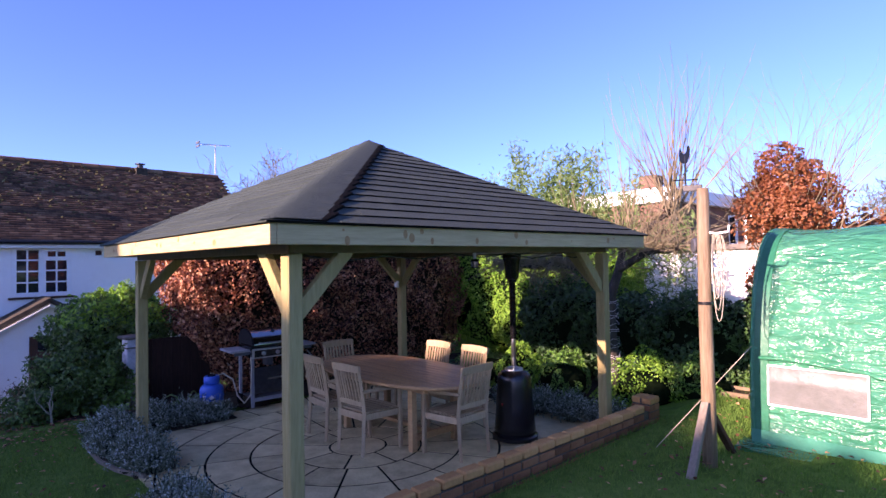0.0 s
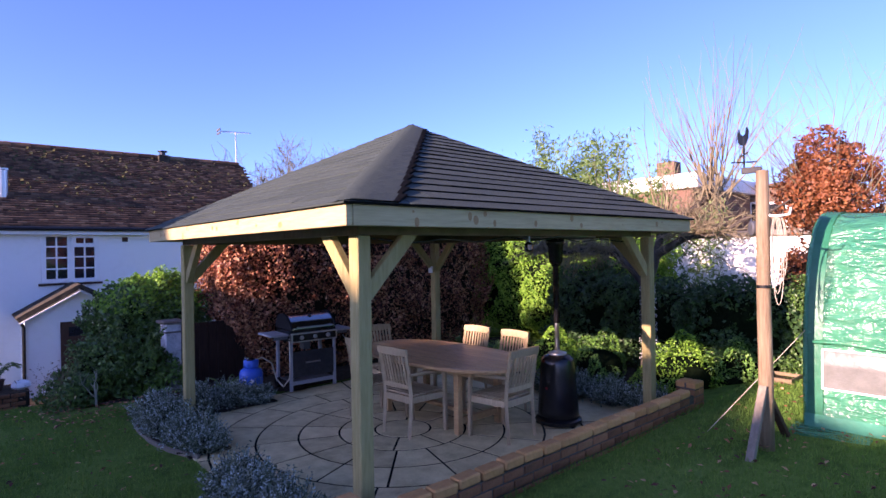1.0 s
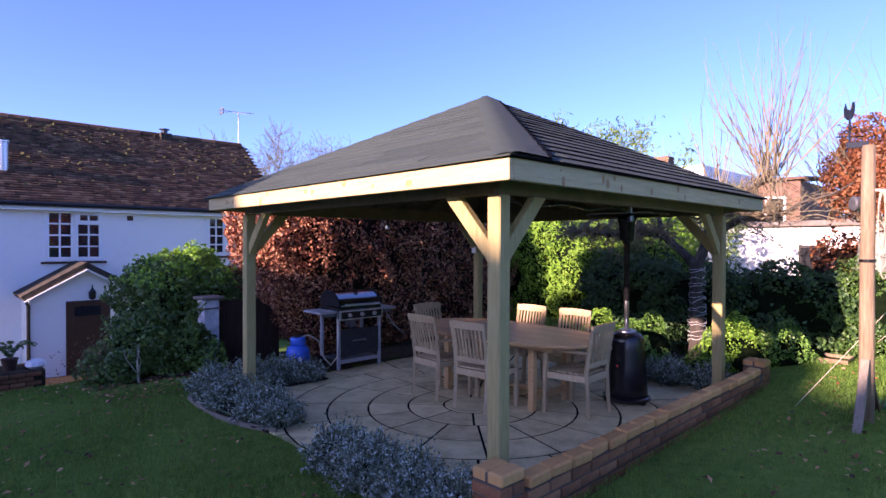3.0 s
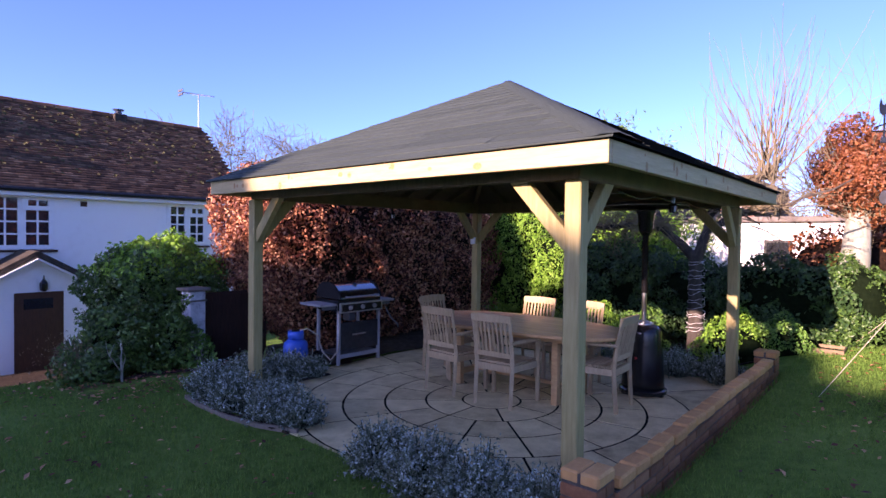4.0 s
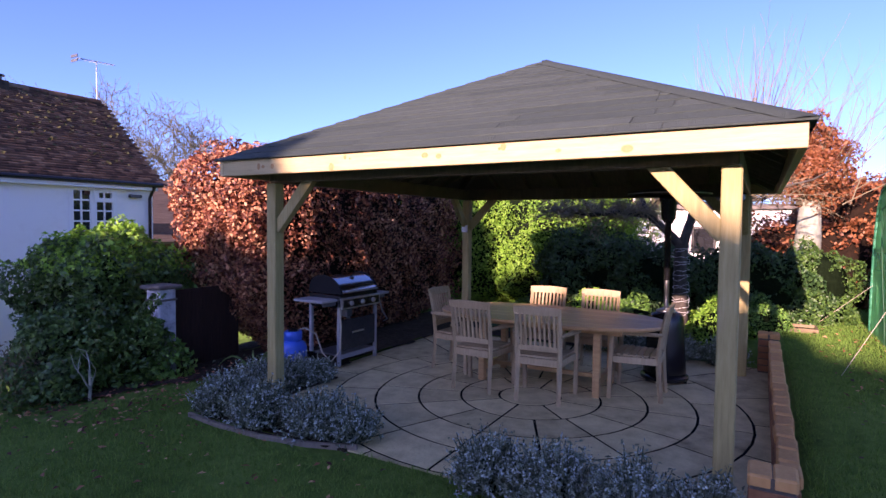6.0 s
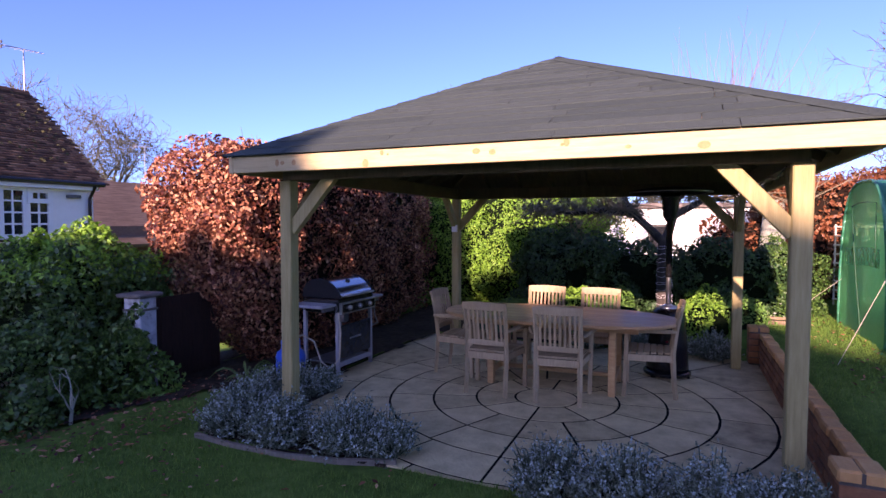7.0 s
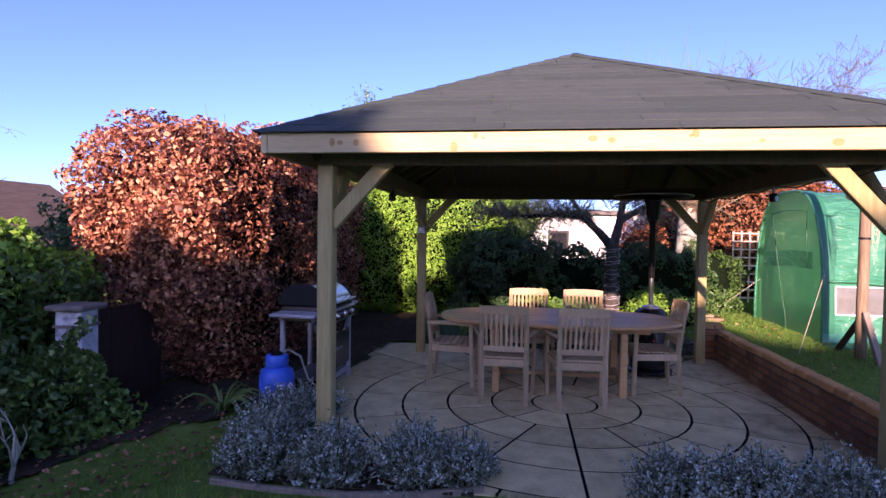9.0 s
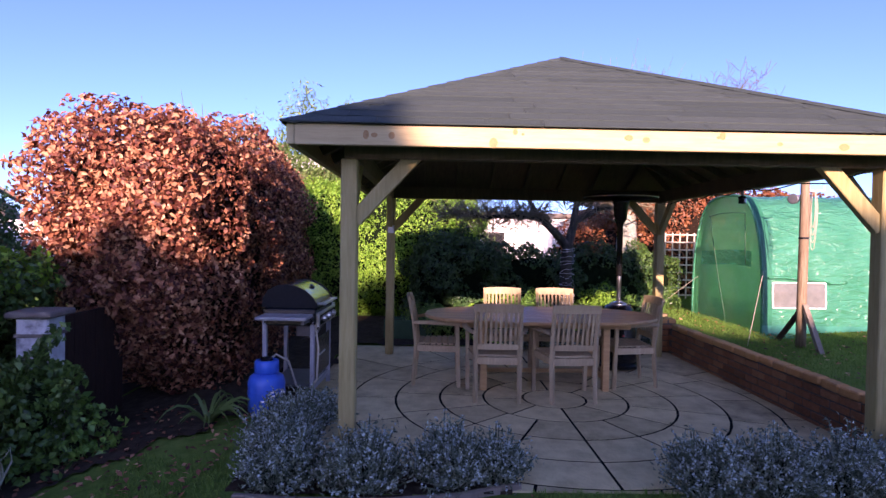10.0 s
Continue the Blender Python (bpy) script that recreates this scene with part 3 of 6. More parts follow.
# shingles: staggered strips, each lapping the course below
COURSES = 17
FO = F + 0.03
slope_len = math.hypot(FO, APEX - FT)
su, sz = FO / slope_len, (APEX - FT) / slope_len
for k in range(4):
    turn = Matrix.Rotation(k * math.pi / 2, 4, "Z")
    for c in range(COURSES):
        s0, s1 = slope_len * c / COURSES, slope_len * (c + 1.25) / COURSES
        s1 = min(s1, slope_len)
        half0, half1 = FO * (1 - s0 / slope_len), FO * (1 - s1 / slope_len)
        x = -half0 - rng.uniform(0.1, 0.9)
        while x < half0:
            x2 = x + 1.0
            a0, b0 = max(x, -half0), min(x2 - 0.004, half0)
            a1, b1 = max(x, -half1), min(x2 - 0.004, half1)
            if b0 - a0 > 0.03:
                if b1 <= a1:
                    mid = max(-half1, min(half1, (a0 + b0) / 2))
                    a1, b1 = mid - 0.001, mid + 0.001
                lift0 = (0.005 if k == 0 else 0.012) + rng.uniform(0, 0.004)
                pts = []
                for (u, s, h) in ((a0, s0, lift0), (b0, s0, lift0), (b1, s1, 0.001), (a1, s1, 0.001), (a0, s0, 0.0), (b0, s0, 0.0)):
                    pts.append(turn @ Vector((-FO + s * su - h * sz, u, FT + s * sz + h * su)))
                bm = bmesh.new()
                v = [bm.verts.new(p) for p in pts]
                bm.faces.new((v[0], v[3], v[2], v[1])), bm.faces.new((v[0], v[1], v[5], v[4]))
                bm.faces.new((v[0], v[4], v[3])), bm.faces.new((v[1], v[2], v[5]))
                bm.faces.ensure_lookup_table()
                # butt face takes black for the shadow line; front slope keeps felt
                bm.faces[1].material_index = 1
                part("shingle", bm, M_SHINGLE, roof).data.materials.append(M_JOINT_SHADE if k else M_SHINGLE)
            x = x2
# felt sheet wrapped round the front hip, its stepped edge lapping the side courses
bm, eb = bmesh.new(), bmesh.new()
rows, edges = [], []
for i in range(COURSES * 2 + 1):
    f = min((i // 2 + (i % 2) * 0.999) / COURSES, 0.995)
    c = -FO * (1 - f)
    z = FT + (APEX - FT) * f
    room = 2 * FO * (1 - f)
    wdt = min(0.33 - 0.16 * f + (0.020 if i % 2 else 0.0), room)
    far = min(0.12, room)
    nl, nr = Vector((-sz, 0, su)), Vector((0, -sz, su))
    rows.append([bm.verts.new(p) for p in (
        Vector((c, c + far, z)) + nl * 0.010, Vector((c, c + min(0.05, far), z)) + nl * 0.020,
        Vector((c + 0.004, c + 0.004, z + 0.018)), Vector((c + min(0.05, wdt), c, z)) + nr * 0.030, Vector((c + min(0.16, wdt), c, z)) + nr * 0.029, Vector((c + wdt, c, z)) + nr * 0.027)])
    edges.append([eb.verts.new(p) for p in (Vector((c + wdt, c, z)) + nr * 0.0275, Vector((c + min(wdt + (0.066 if i % 2 else 0.036), room), c, z)) + nr * 0.026, Vector((c + min(wdt + (0.070 if i % 2 else 0.040), room), c, z)) + nr * 0.002)])
for grid_, out_ in ((rows, bm), (edges, eb)):
    for p, q in zip(grid_, grid_[1:]):
        for k in range(len(p) - 1):
            out_.faces.new((p[k], p[k + 1], q[k + 1], q[k]))
    bmesh.ops.recalc_face_normals(out_, faces=out_.faces[:])
part("hip_felt", bm, M_SHINGLE, roof, "smooth felt wrapped over the hip", smooth=True)
# shadow gap beside the felt, drawn as a black strip
part("felt_edge", eb, M_JOINT_SHADE, roof, "black strip for the shadow gap along the felt")
# hip caps
for sx, sy in ((-1, 1), (1, 1), (1, -1)):
    for i in range(15):
        a, b = i / 15, min(1.0, (i + 1.2) / 15)
        A = Vector((sx * FO * (1 - a), sy * FO * (1 - a), FT + (APEX - FT) * a + 0.017))
        B = Vector((sx * FO * (1 - b), sy * FO * (1 - b), FT + (APEX - FT) * b + 0.008))
        w = 0.10
        wa = [A + Vector((-sx * w, 0, -0.012)) * (1 if a < 0.94 else 0.4), A + Vector((0, -sy * w, -0.012)) * (1 if a < 0.94 else 0.4)]
        wb = [B + Vector((-sx * w, 0, -0.006)) * (1 if b < 0.94 else 0.2), B + Vector((0, -sy * w, -0.006)) * (1 if b < 0.94 else 0.2)]
        bm = bmesh.new()
        v = [bm.verts.new(p) for p in (wa[0], A, wa[1], wb[0], B, wb[1])]
        low = [bm.verts.new(p - Vector((0, 0, 0.012))) for p in (wa[0], A, wa[1])]
        bm.faces.new((v[0], v[1], v[4], v[3])), bm.faces.new((v[1], v[2], v[5], v[4]))
        bm.faces.new((v[0], low[0], low[1], v[1])), bm.faces.new((v[1], low[1], low[2], v[2]))
        part("hip_cap", bm, M_SHINGLE, roof)


# ---- garden chairs and table ----
def bowed(x, half, z, tall, thick, bow, lean=0.0):
    """A board across y, bowed backwards in the middle and softly arched on top."""
    bm = bmesh.new()
    rows = []
    for i in range(9):
        y = half * (i / 4 - 1)
        k = 1 - (y / half) ** 2
        xx = x - bow * k
        top = tall / 2 + 0.010 * k
        rows.append([bm.verts.new(p) for p in ((xx, y, z - tall / 2), (xx + thick, y, z - tall / 2), (xx + thick - lean, y, z + top), (xx - lean, y, z + top))])
    for r, q in zip(rows, rows[1:]):
        for j in range(4):
            bm.faces.new((r[j], r[(j + 1) % 4], q[(j + 1) % 4], q[j]))
    bm.faces.new(rows[0][::-1]), bm.faces.new(rows[-1])
    bmesh.ops.recalc_face_normals(bm, faces=bm.faces[:])
    return bm


def garden_chair():
    """Teak stacking armchair, facing +x, its back legs at x 0; the seat widens to the front."""
    ch = thing("garden_chair", "weathered grey-brown teak armchair with slatted back", "chair", "teak chairs round the table")
    for s in (-1, 1):
        part("back_leg", tube([(-0.02, s * 0.205, 0), (0.0, s * 0.205, 0.25), (0.01, s * 0.205, 0.44), (-0.02, s * 0.207, 0.68), (-0.062, s * 0.208, 0.875)], [0.022, 0.024, 0.025, 0.022, 0.020], 4), M_TEAK, ch)
        part("front_leg", bar((0.45, s * 0.262, 0), (0.43, s * 0.272, 0.645), 0.040, 0.040, 0.005), M_TEAK, ch)
        part("armrest", tube([(-0.03, s * 0.226, 0.655), (0.08, s * 0.262, 0.662), (0.25, s * 0.296, 0.668), (0.40, s * 0.304, 0.664), (0.47, s * 0.300, 0.655), (0.50, s * 0.286, 0.648)], [0.017, 0.021, 0.027, 0.031, 0.027, 0.012], 6), M_TEAK, ch)
        part("side_rail", bar((0.015, s * 0.208, 0.39), (0.43, s * 0.262, 0.39), 0.022, 0.065, 0.003), M_TEAK, ch)
    part("front_rail", box(0.42, -0.25, 0.365, 0.445, 0.25, 0.42, 0.003), M_TEAK, ch)
    part("rear_rail", box(-0.005, -0.19, 0.355, 0.02, 0.19, 0.425, 0.003), M_TEAK, ch)
    for i in range(7):
        x = 0.035 + i * 0.062
        w = 0.195 + 0.056 * (x / 0.44)
        part("seat_slat", box(x, -w, 0.425, x + 0.050, w, 0.443, 0.003), M_TEAK, ch)
    part("top_rail", bowed(-0.072, 0.228, 0.888, 0.072, 0.026, 0.022, 0.012), M_TEAK, ch)
    part("lower_rail", bowed(-0.006, 0.195, 0.520, 0.045, 0.022, 0.012, 0.004), M_TEAK, ch)
    for i in range(8):
        y = -0.161 + i * 0.046
        k = 1 - (y / 0.2) ** 2
        part("back_slat", bar((0.004 - 0.012 * k, y, 0.535), (-0.062 - 0.022 * k, y, 0.860), 0.024, 0.012, 0.002, up=(1, 0, 0)), M_TEAK, ch)
    return ch


first = garden_chair()
first.matrix_basis = pose(-0.27, 0.60, 0, 0, 0, -2)
for m in (pose(-0.29, -0.11, 0, 0, 0, 4), pose(0.52, 1.38, 0, 0, 0, -91), pose(0.51, -1.10, 0, 0, 0, 92),
          pose(1.30, 0.36, 0, 0, 0, 180), pose(1.31, -0.28, 0, 0, 0, 177)):
    copy_thing(first, m)

TX, TY, TA, TB, TH = 0.47, 0.07, 0.60, 1.19, 0.735
table = thing("garden_table", "oval extending teak garden table with slatted top", "table")


def table_half(x):
    k = min(1.0, abs(x) / TA)
    return TB * (1 - k ** 2.4) ** (1 / 2.4)


for i in range(13):
    x0, x1 = -TA + 0.006 + i * (2 * TA / 13), -TA + (i + 1) * (2 * TA / 13) - 0.003
    for ya, yb in ((-1, -0.004), (0.004, 1)):
        xs = np.linspace(x0, x1, 4)
        if ya == -1:
            poly = [(TX + x, TY - table_half(x)) for x in xs] + [(TX + x1, TY - 0.003), (TX + x0, TY - 0.003)]
        else:
            poly = [(TX + x0, TY + 0.003), (TX + x1, TY + 0.003)] + [(TX + x, TY + table_half(x)) for x in xs[::-1]]
        part("tabletop_slat", prism(poly, TH - 0.026, TH), M_TABLE, table)
ring = []
for k in range(49):
    a = 2 * math.pi * k / 48
    ring.append((TX + (TA + 0.012) * np.sign(math.cos(a)) * abs(math.cos(a)) ** (2 / 2.4), TY + (TB + 0.012) * np.sign(math.sin(a)) * abs(math.sin(a)) ** (2 / 2.4), TH - 0.016))
part("rim", tube(ring, 0.020, 6), M_TABLE, table)
for sx in (-1, 1):
    part("apron", box(TX + sx * 0.34 - 0.012, TY - 0.85, TH - 0.10, TX + sx * 0.34 + 0.012, TY + 0.85, TH - 0.026, 0.003), M_TABLE, table)
for sy in (-1, 1):
    part("apron", box(TX - 0.34, TY + sy * 0.85 - 0.012, TH - 0.10, TX + 0.34, TY + sy * 0.85 + 0.012, TH - 0.026, 0.003), M_TABLE, table)
    for sx in (-1, 1):
        part("leg", box(TX + sx * 0.30 - 0.035, TY + sy * 0.62 - 0.035, 0, TX + sx * 0.30 + 0.035, TY + sy * 0.62 + 0.035, TH - 0.026, 0.006), M_TABLE, table)
    part("foot_rail", box(TX - 0.27, TY + sy * 0.62 - 0.02, 0.10, TX + 0.27, TY + sy * 0.62 + 0.02, 0.17, 0.004), M_TABLE, table)
part("stretcher", box(TX - 0.03, TY - 0.60, 0.115, TX + 0.03, TY + 0.60, 0.155, 0.004), M_TABLE, table)

# ---- brick retaining wall and piers ----
WY0, WY1, WTOP = -2.135, -2.03, 0.405
wall = thing("retaining_wall", "low orange brick retaining wall beside the patio", "wall", kind="structure")
part("mortar", box(-1.96, WY0 + 0.012, -0.1, 2.13, WY1 - 0.012, WTOP - 0.075, 0), M_MORTAR, wall)
brick = mesh_of("brick", box(-0.1035, -0.025, -0.0305, 0.1035, 0.025, 0.0305, 0.006), M_BRICK)
cap_brick = mesh_of("cap_brick", box(-0.1025, -0.056, -0.035, 0.1025, 0.056, 0.035, 0.012), M_CAP)
pier_brick = mesh_of("pier_brick", box(-0.1055, -0.052, -0.0325, 0.1055, 0.052, 0.0325, 0.004), M_BRICK)
rng = np.random.default_rng(7)
for c in range(5):
    z = WTOP - 0.075 - 0.0375 - c * 0.075
    for side in (WY0 + 0.025, WY1 - 0.025):
        x = -1.86 + (0.11 if c % 2 else 0)
        while x < 2.1:
            ob = part("brick", brick, M_BRICK, wall)
            ob.matrix_basis = pose(x, side + rng.uniform(-0.003, 0.003), z, 0, 0, rng.uniform(-0.5, 0.5))
            x += 0.222
x = -1.85
while x < 2.12:
    ob = part("cap_brick", cap_brick, M_CAP, wall)
    ob.matrix_basis = pose(x, (WY0 + WY1) / 2 + rng.uniform(-0.006, 0.006), WTOP - 0.035 + rng.uniform(-0.006, 0.006), rng.uniform(-2, 2), rng.uniform(-1, 1), rng.uniform(-2.5, 2.5))
    x += 0.222
for px, py, top in ((-2.07, -2.0, 0.465), (2.24, -2.03, 0.46)):
    pier = thing("brick_pier", "square orange brick pier ending the retaining wall", "pier", "wall piers", kind="structure")
    part("mortar", box(px - 0.10, py - 0.10, -0.1, px + 0.10, py + 0.10, top - 0.01), M_MORTAR, pier)
    for c in range(6):
        z = top - 0.035 - c * 0.075
        for dd in (-0.056, 0.056):
            ob = part("brick", cap_brick if c == 0 else pier_brick, M_CAP, pier)
            ob.matrix_basis = pose(px, py, z, 0, 0, 90 * (c % 2) + rng.uniform(-1, 1)) @ pose(0, dd, 0)


# ---- barbecue and gas bottle ----
bbq = thing("barbecue", "gas barbecue with polished domed lid and side shelves", "barbecue", at=pose(0.04, 2.52, 0, 0, 0, -2))
for x in (-0.35, 0.31):
    for y in (-0.24, 0.20):
        part("leg", box(x, y, 0.02, x + 0.04, y + 0.04, 0.80, 0.004), M_SHELF, bbq)
part("base_shelf", box(-0.31, -0.20, 0.13, 0.31, 0.20, 0.15, 0.004), M_GREYM, bbq)
part("front_rail", box(-0.31, -0.235, 0.10, 0.31, -0.205, 0.15, 0.004), M_SHELF, bbq)
part("front_panel", box(-0.31, -0.236, 0.20, 0.31, -0.222, 0.56, 0.004), M_LID, bbq, "dark metal front panel")
part("maker_plate", box(-0.12, -0.242, 0.385, 0.10, -0.2365, 0.405, 0.002), M_STEEL, bbq)
part("gas_box", box(-0.10, -0.14, 0.56, 0.0, 0.0, 0.70, 0.006), M_GREYM, bbq)
part("firebox", box(-0.35, -0.25, 0.70, 0.35, 0.24, 0.86, 0.012), M_BLACK, bbq)
panel = part("control_panel", box(-0.35, -0.285, 0.69, 0.35, -0.252, 0.82, 0.006), M_STEEL, bbq, "steel control panel")
part("panel_inlay", box(-0.325, -0.290, 0.71, 0.325, -0.2855, 0.80, 0.002), M_BLACK, panel, "black panel inlay")
for x in (-0.20, 0.0, 0.20):
    part("knob", lathe([(0.030, 0), (0.028, 0.02), (0.018, 0.032)], 14, m=pose(x, -0.291, 0.755, 90, 0, 0)), M_STEEL, panel)
for s in (-1, 1):
    part("side_shelf", box(min(s * 0.36, s * 0.62), -0.23, 0.785, max(s * 0.36, s * 0.62), 0.22, 0.815, 0.008), M_SHELF, bbq)
    part("shelf_bracket", box(min(s * 0.36, s * 0.56), -0.20, 0.74, max(s * 0.36, s * 0.56), -0.17, 0.784, 0.004), M_GREYM, bbq)
# domed lid: low sloping front, high back
prof = [(-0.26, 0.868), (-0.258, 0.89), (-0.215, 0.955), (-0.15, 1.015), (-0.07, 1.055), (0.02, 1.072), (0.11, 1.062), (0.19, 1.02), (0.235, 0.95), (0.245, 0.868)]
bm = bmesh.new()
vs = [[bm.verts.new((x, y, z)) for y, z in prof] for x in (-0.32, 0.32)]
for i in range(len(prof) - 1):
    bm.faces.new((vs[0][i], vs[1][i], vs[1][i + 1], vs[0][i + 1]))
bmesh.ops.recalc_face_normals(bm, faces=bm.faces[:])
lid = part("lid", bm, M_LIDSTEEL, bbq, "polished domed steel lid", smooth=True)
for x in (-0.345, 0.320):
    part("lid_end", prism([(y * 1.02, z + (0.008 if z > 0.9 else 0)) for y, z in prof], 0.0, 0.025), M_LIDEND, lid, "black cast lid end").matrix_basis = Matrix(((0, 0, 1, x), (1, 0, 0, 0), (0, 1, 0, 0), (0, 0, 0, 1)))
part("thermometer", lathe([(0.028, 0), (0.028, 0.012), (0.02, 0.018)], 14, m=pose(0.0, -0.125, 1.03, 38, 0, 0)), M_BLACK, lid)
part("lid_handle", box(-0.27, -0.325, 0.885, 0.27, -0.285, 0.905, 0.008), M_STEEL, lid, "flat steel lid handle")
for x in (-0.25, 0.23):
    part("handle_arm", box(x, -0.29, 0.885, x + 0.02, -0.25, 0.905, 0.003), M_STEEL, lid)
for x in (-0.34, 0.34):
    part("wheel", lathe([(0.03, -0.02), (0.075, -0.018), (0.08, 0), (0.075, 0.018), (0.03, 0.02)], 18, m=pose(x, 0.22, 0.08, 0, 90, 0)), M_BLACK, bbq)

bottle = thing("gas_bottle", "blue butane gas bottle with white label", "gas bottle", at=pose(-0.74, 2.60, 0))
part("body", lathe([(0.115, 0.0), (0.125, 0.02), (0.125, 0.05), (0.150, 0.07), (0.152, 0.30), (0.140, 0.345), (0.10, 0.375), (0.07, 0.385)], 28), M_BLUE, bottle, smooth=True)
part("collar", lathe([(0.085, 0.375), (0.10, 0.39), (0.10, 0.47), (0.085, 0.485), (0.07, 0.485), (0.07, 0.40)], 24), M_BLUE, bottle, smooth=True)
part("valve", lathe([(0.025, 0.38), (0.03, 0.45), (0.05, 0.46), (0.05, 0.50), (0.02, 0.51)], 12), M_BLACK, bottle)
part("label_bar", lathe([(0.1535, 0.20), (0.1545, 0.205), (0.1545, 0.225), (0.1535, 0.23)], 28), M_BLUE, bottle)
for a, z, w in ((215, 0.24, 0.05), (215, 0.21, 0.035), (190, 0.17, 0.06)):
    part("label_bar", box(-0.001, -w / 2, -0.006, 0.003, w / 2, 0.006, m=pose(0.1545 * math.cos(radians(a)), 0.1545 * math.sin(radians(a)), z, 0, 0, a)), M_LABEL, bottle)
part("warning_label", box(-0.001, -0.024, -0.024, 0.003, 0.024, 0.024, m=pose(0.1545 * math.cos(radians(250)), 0.1545 * math.sin(radians(250)), 0.22, 0, 0, 250) @ pose(0, 0, 0, 45, 0, 0)), M_LABEL, bottle)
solid("gas_hose", tube([(-0.70, 2.60, 0.47), (-0.60, 2.56, 0.50), (-0.50, 2.48, 0.42), (-0.46, 2.42, 0.20), (-0.40, 2.34, 0.10), (-0.345, 2.26, 0.22), (-0.335, 2.25, 0.50), (-0.33, 2.28, 0.72)], 0.010, 6), M_ROPE,
      "pale rubber gas hose from the bottle to the barbecue", "hose", smooth=True)

# ---- lanterns under the wall plates, cable and junction box ----
for x, y in ((-0.1, -1.76), (0.1, 1.76)):
    ln = thing("hanging_lantern", "small dark lantern hanging under the gazebo plate", "lantern", "gazebo lanterns", at=pose(x, y, 2.032))
    part("bracket", box(-0.012, -0.012, -0.05, 0.012, 0.012, 0.0, 0.003), M_SHELF if y < -1 else M_BLACK, ln)
    part("cap", lathe([(0.045, -0.075), (0.03, -0.06), (0.012, -0.05)], 12), M_BLACK, ln)
    part("lamp_glass", lathe([(0.026, -0.13), (0.034, -0.12), (0.034, -0.075)], 12), M_GLASS, ln)
cable = [(-1.70 + 0.35 * i, -1.70, 2.02 - 0.035 * (i % 2) - 0.01 * math.sin(i)) for i in range(11)]
solid("lamp_cable", tube(cable, 0.006, 5), M_BLACK, "black cable clipped loosely along the plate", "cable", smooth=True)
solid("junction_box", box(P - 0.052, PY_ - 0.05, 1.58, P - 0.020, PY_ + 0.03, 1.68, 0.004), M_LABEL, "small white junction box on a post", "junction box")
solid("power_cable", tube([(0.55, 2.35, 0.70), (0.75, 2.45, 0.52), (1.0, 2.55, 0.38), (1.2, 2.75, 0.30)], 0.010, 5), M_SHELF, "grey flexible cable behind the barbecue", "cable", smooth=True)

# ---- patio heater ----
heater = thing("patio_heater", "black freestanding gas patio heater with steel pole", "patio heater", at=pose(1.23, -1.03, 0))
part("base", lathe([(0.24, 0.02), (0.25, 0.03), (0.25, 0.06), (0.21, 0.08)], 28), M_BLACK, heater)
part("housing", lathe([(0.225, 0.06), (0.222, 0.14), (0.205, 0.36), (0.190, 0.56), (0.186, 0.66), (0.176, 0.71), (0.140, 0.748), (0.05, 0.768)], 28), M_BLACK, heater, smooth=True)
part("housing_cap", lathe([(0.10, 0.752), (0.10, 0.775), (0.05, 0.79), (0.03, 0.80)], 24), M_STEEL, heater, smooth=True)
part("pole", lathe([(0.026, 0.78), (0.026, 1.45)], 14), M_STEEL, heater, smooth=True)
part("pole_sleeve", lathe([(0.034, 1.10), (0.034, 1.72), (0.05, 1.73), (0.05, 1.76)], 14), M_BLACK, heater, smooth=True)
part("burner", lathe([(0.05, 1.74), (0.075, 1.78), (0.085, 1.95), (0.10, 1.97), (0.10, 2.03)], 20), M_BLACK, heater, smooth=True)
part("reflector", lathe([(0.41, 2.035), (0.42, 2.04), (0.30, 2.075), (0.08, 2.10), (0.08, 2.105), (0.30, 2.085), (0.425, 2.05), (0.425, 2.035)], 36), M_GREYM, heater, "shallow metal reflector dish", smooth=True)
part("reflector_rim", tube([(0.425 * math.cos(a), 0.425 * math.sin(a), 2.042) for a in np.linspace(0, 2 * math.pi, 49)], 0.008, 6), M_STEEL, heater, "bright steel rim", smooth=True)
part("badge", box(-0.2065, -0.012, 0.40, -0.199, 0.012, 0.424, 0.002), M_RED, heater, "small red badge")
for a in (20, 140, 260):
    part("foot", box(-0.03, -0.03, 0.0, 0.03, 0.03, 0.03, 0.004, m=pose(0.21 * math.cos(radians(a)), 0.21 * math.sin(radians(a)), 0)), M_BLACK, heater)

# ---- weather-vane pole with coiled rope ----
PX, PY = 1.10, -3.18
PZ = lift(PX, PY)
pole = thing("garden_pole", "weathered round timber pole with tripod struts", "pole", at=pose(PX, PY, PZ))
part("shaft", tube([(0, 0, -0.05), (0.004, 0, 0.6), (-0.004, 0.002, 1.2), (0, 0, 1.8), (0.003, 0, 2.22)], [0.056, 0.054, 0.052, 0.050, 0.046], 14), M_POLE, pole, smooth=True)
part("strut", bar((-0.36, 0.0, -0.03), (-0.05, 0.0, 0.50), 0.06, 0.05, 0.004), M_GREYW, pole, "silvered timber strut")
part("strut", bar((0.47, 0.0, -0.03), (0.03, 0.0, 0.42), 0.055, 0.045, 0.004), M_DARKW, pole, "dark timber strut")
part("band", lathe([(0.056, 1.28), (0.058, 1.285), (0.058, 1.30), (0.056, 1.305)], 16), M_BLACK, pole)
vane = thing("weather_vane", "black cockerel weather vane on the pole bracket", "weather vane", at=pose(PX, PY, PZ - 0.12))
part("bracket", bar((0.0, 0.0, 2.35), (-0.04, 0.14, 2.35), 0.03, 0.05, 0.003), M_BLACK, vane)
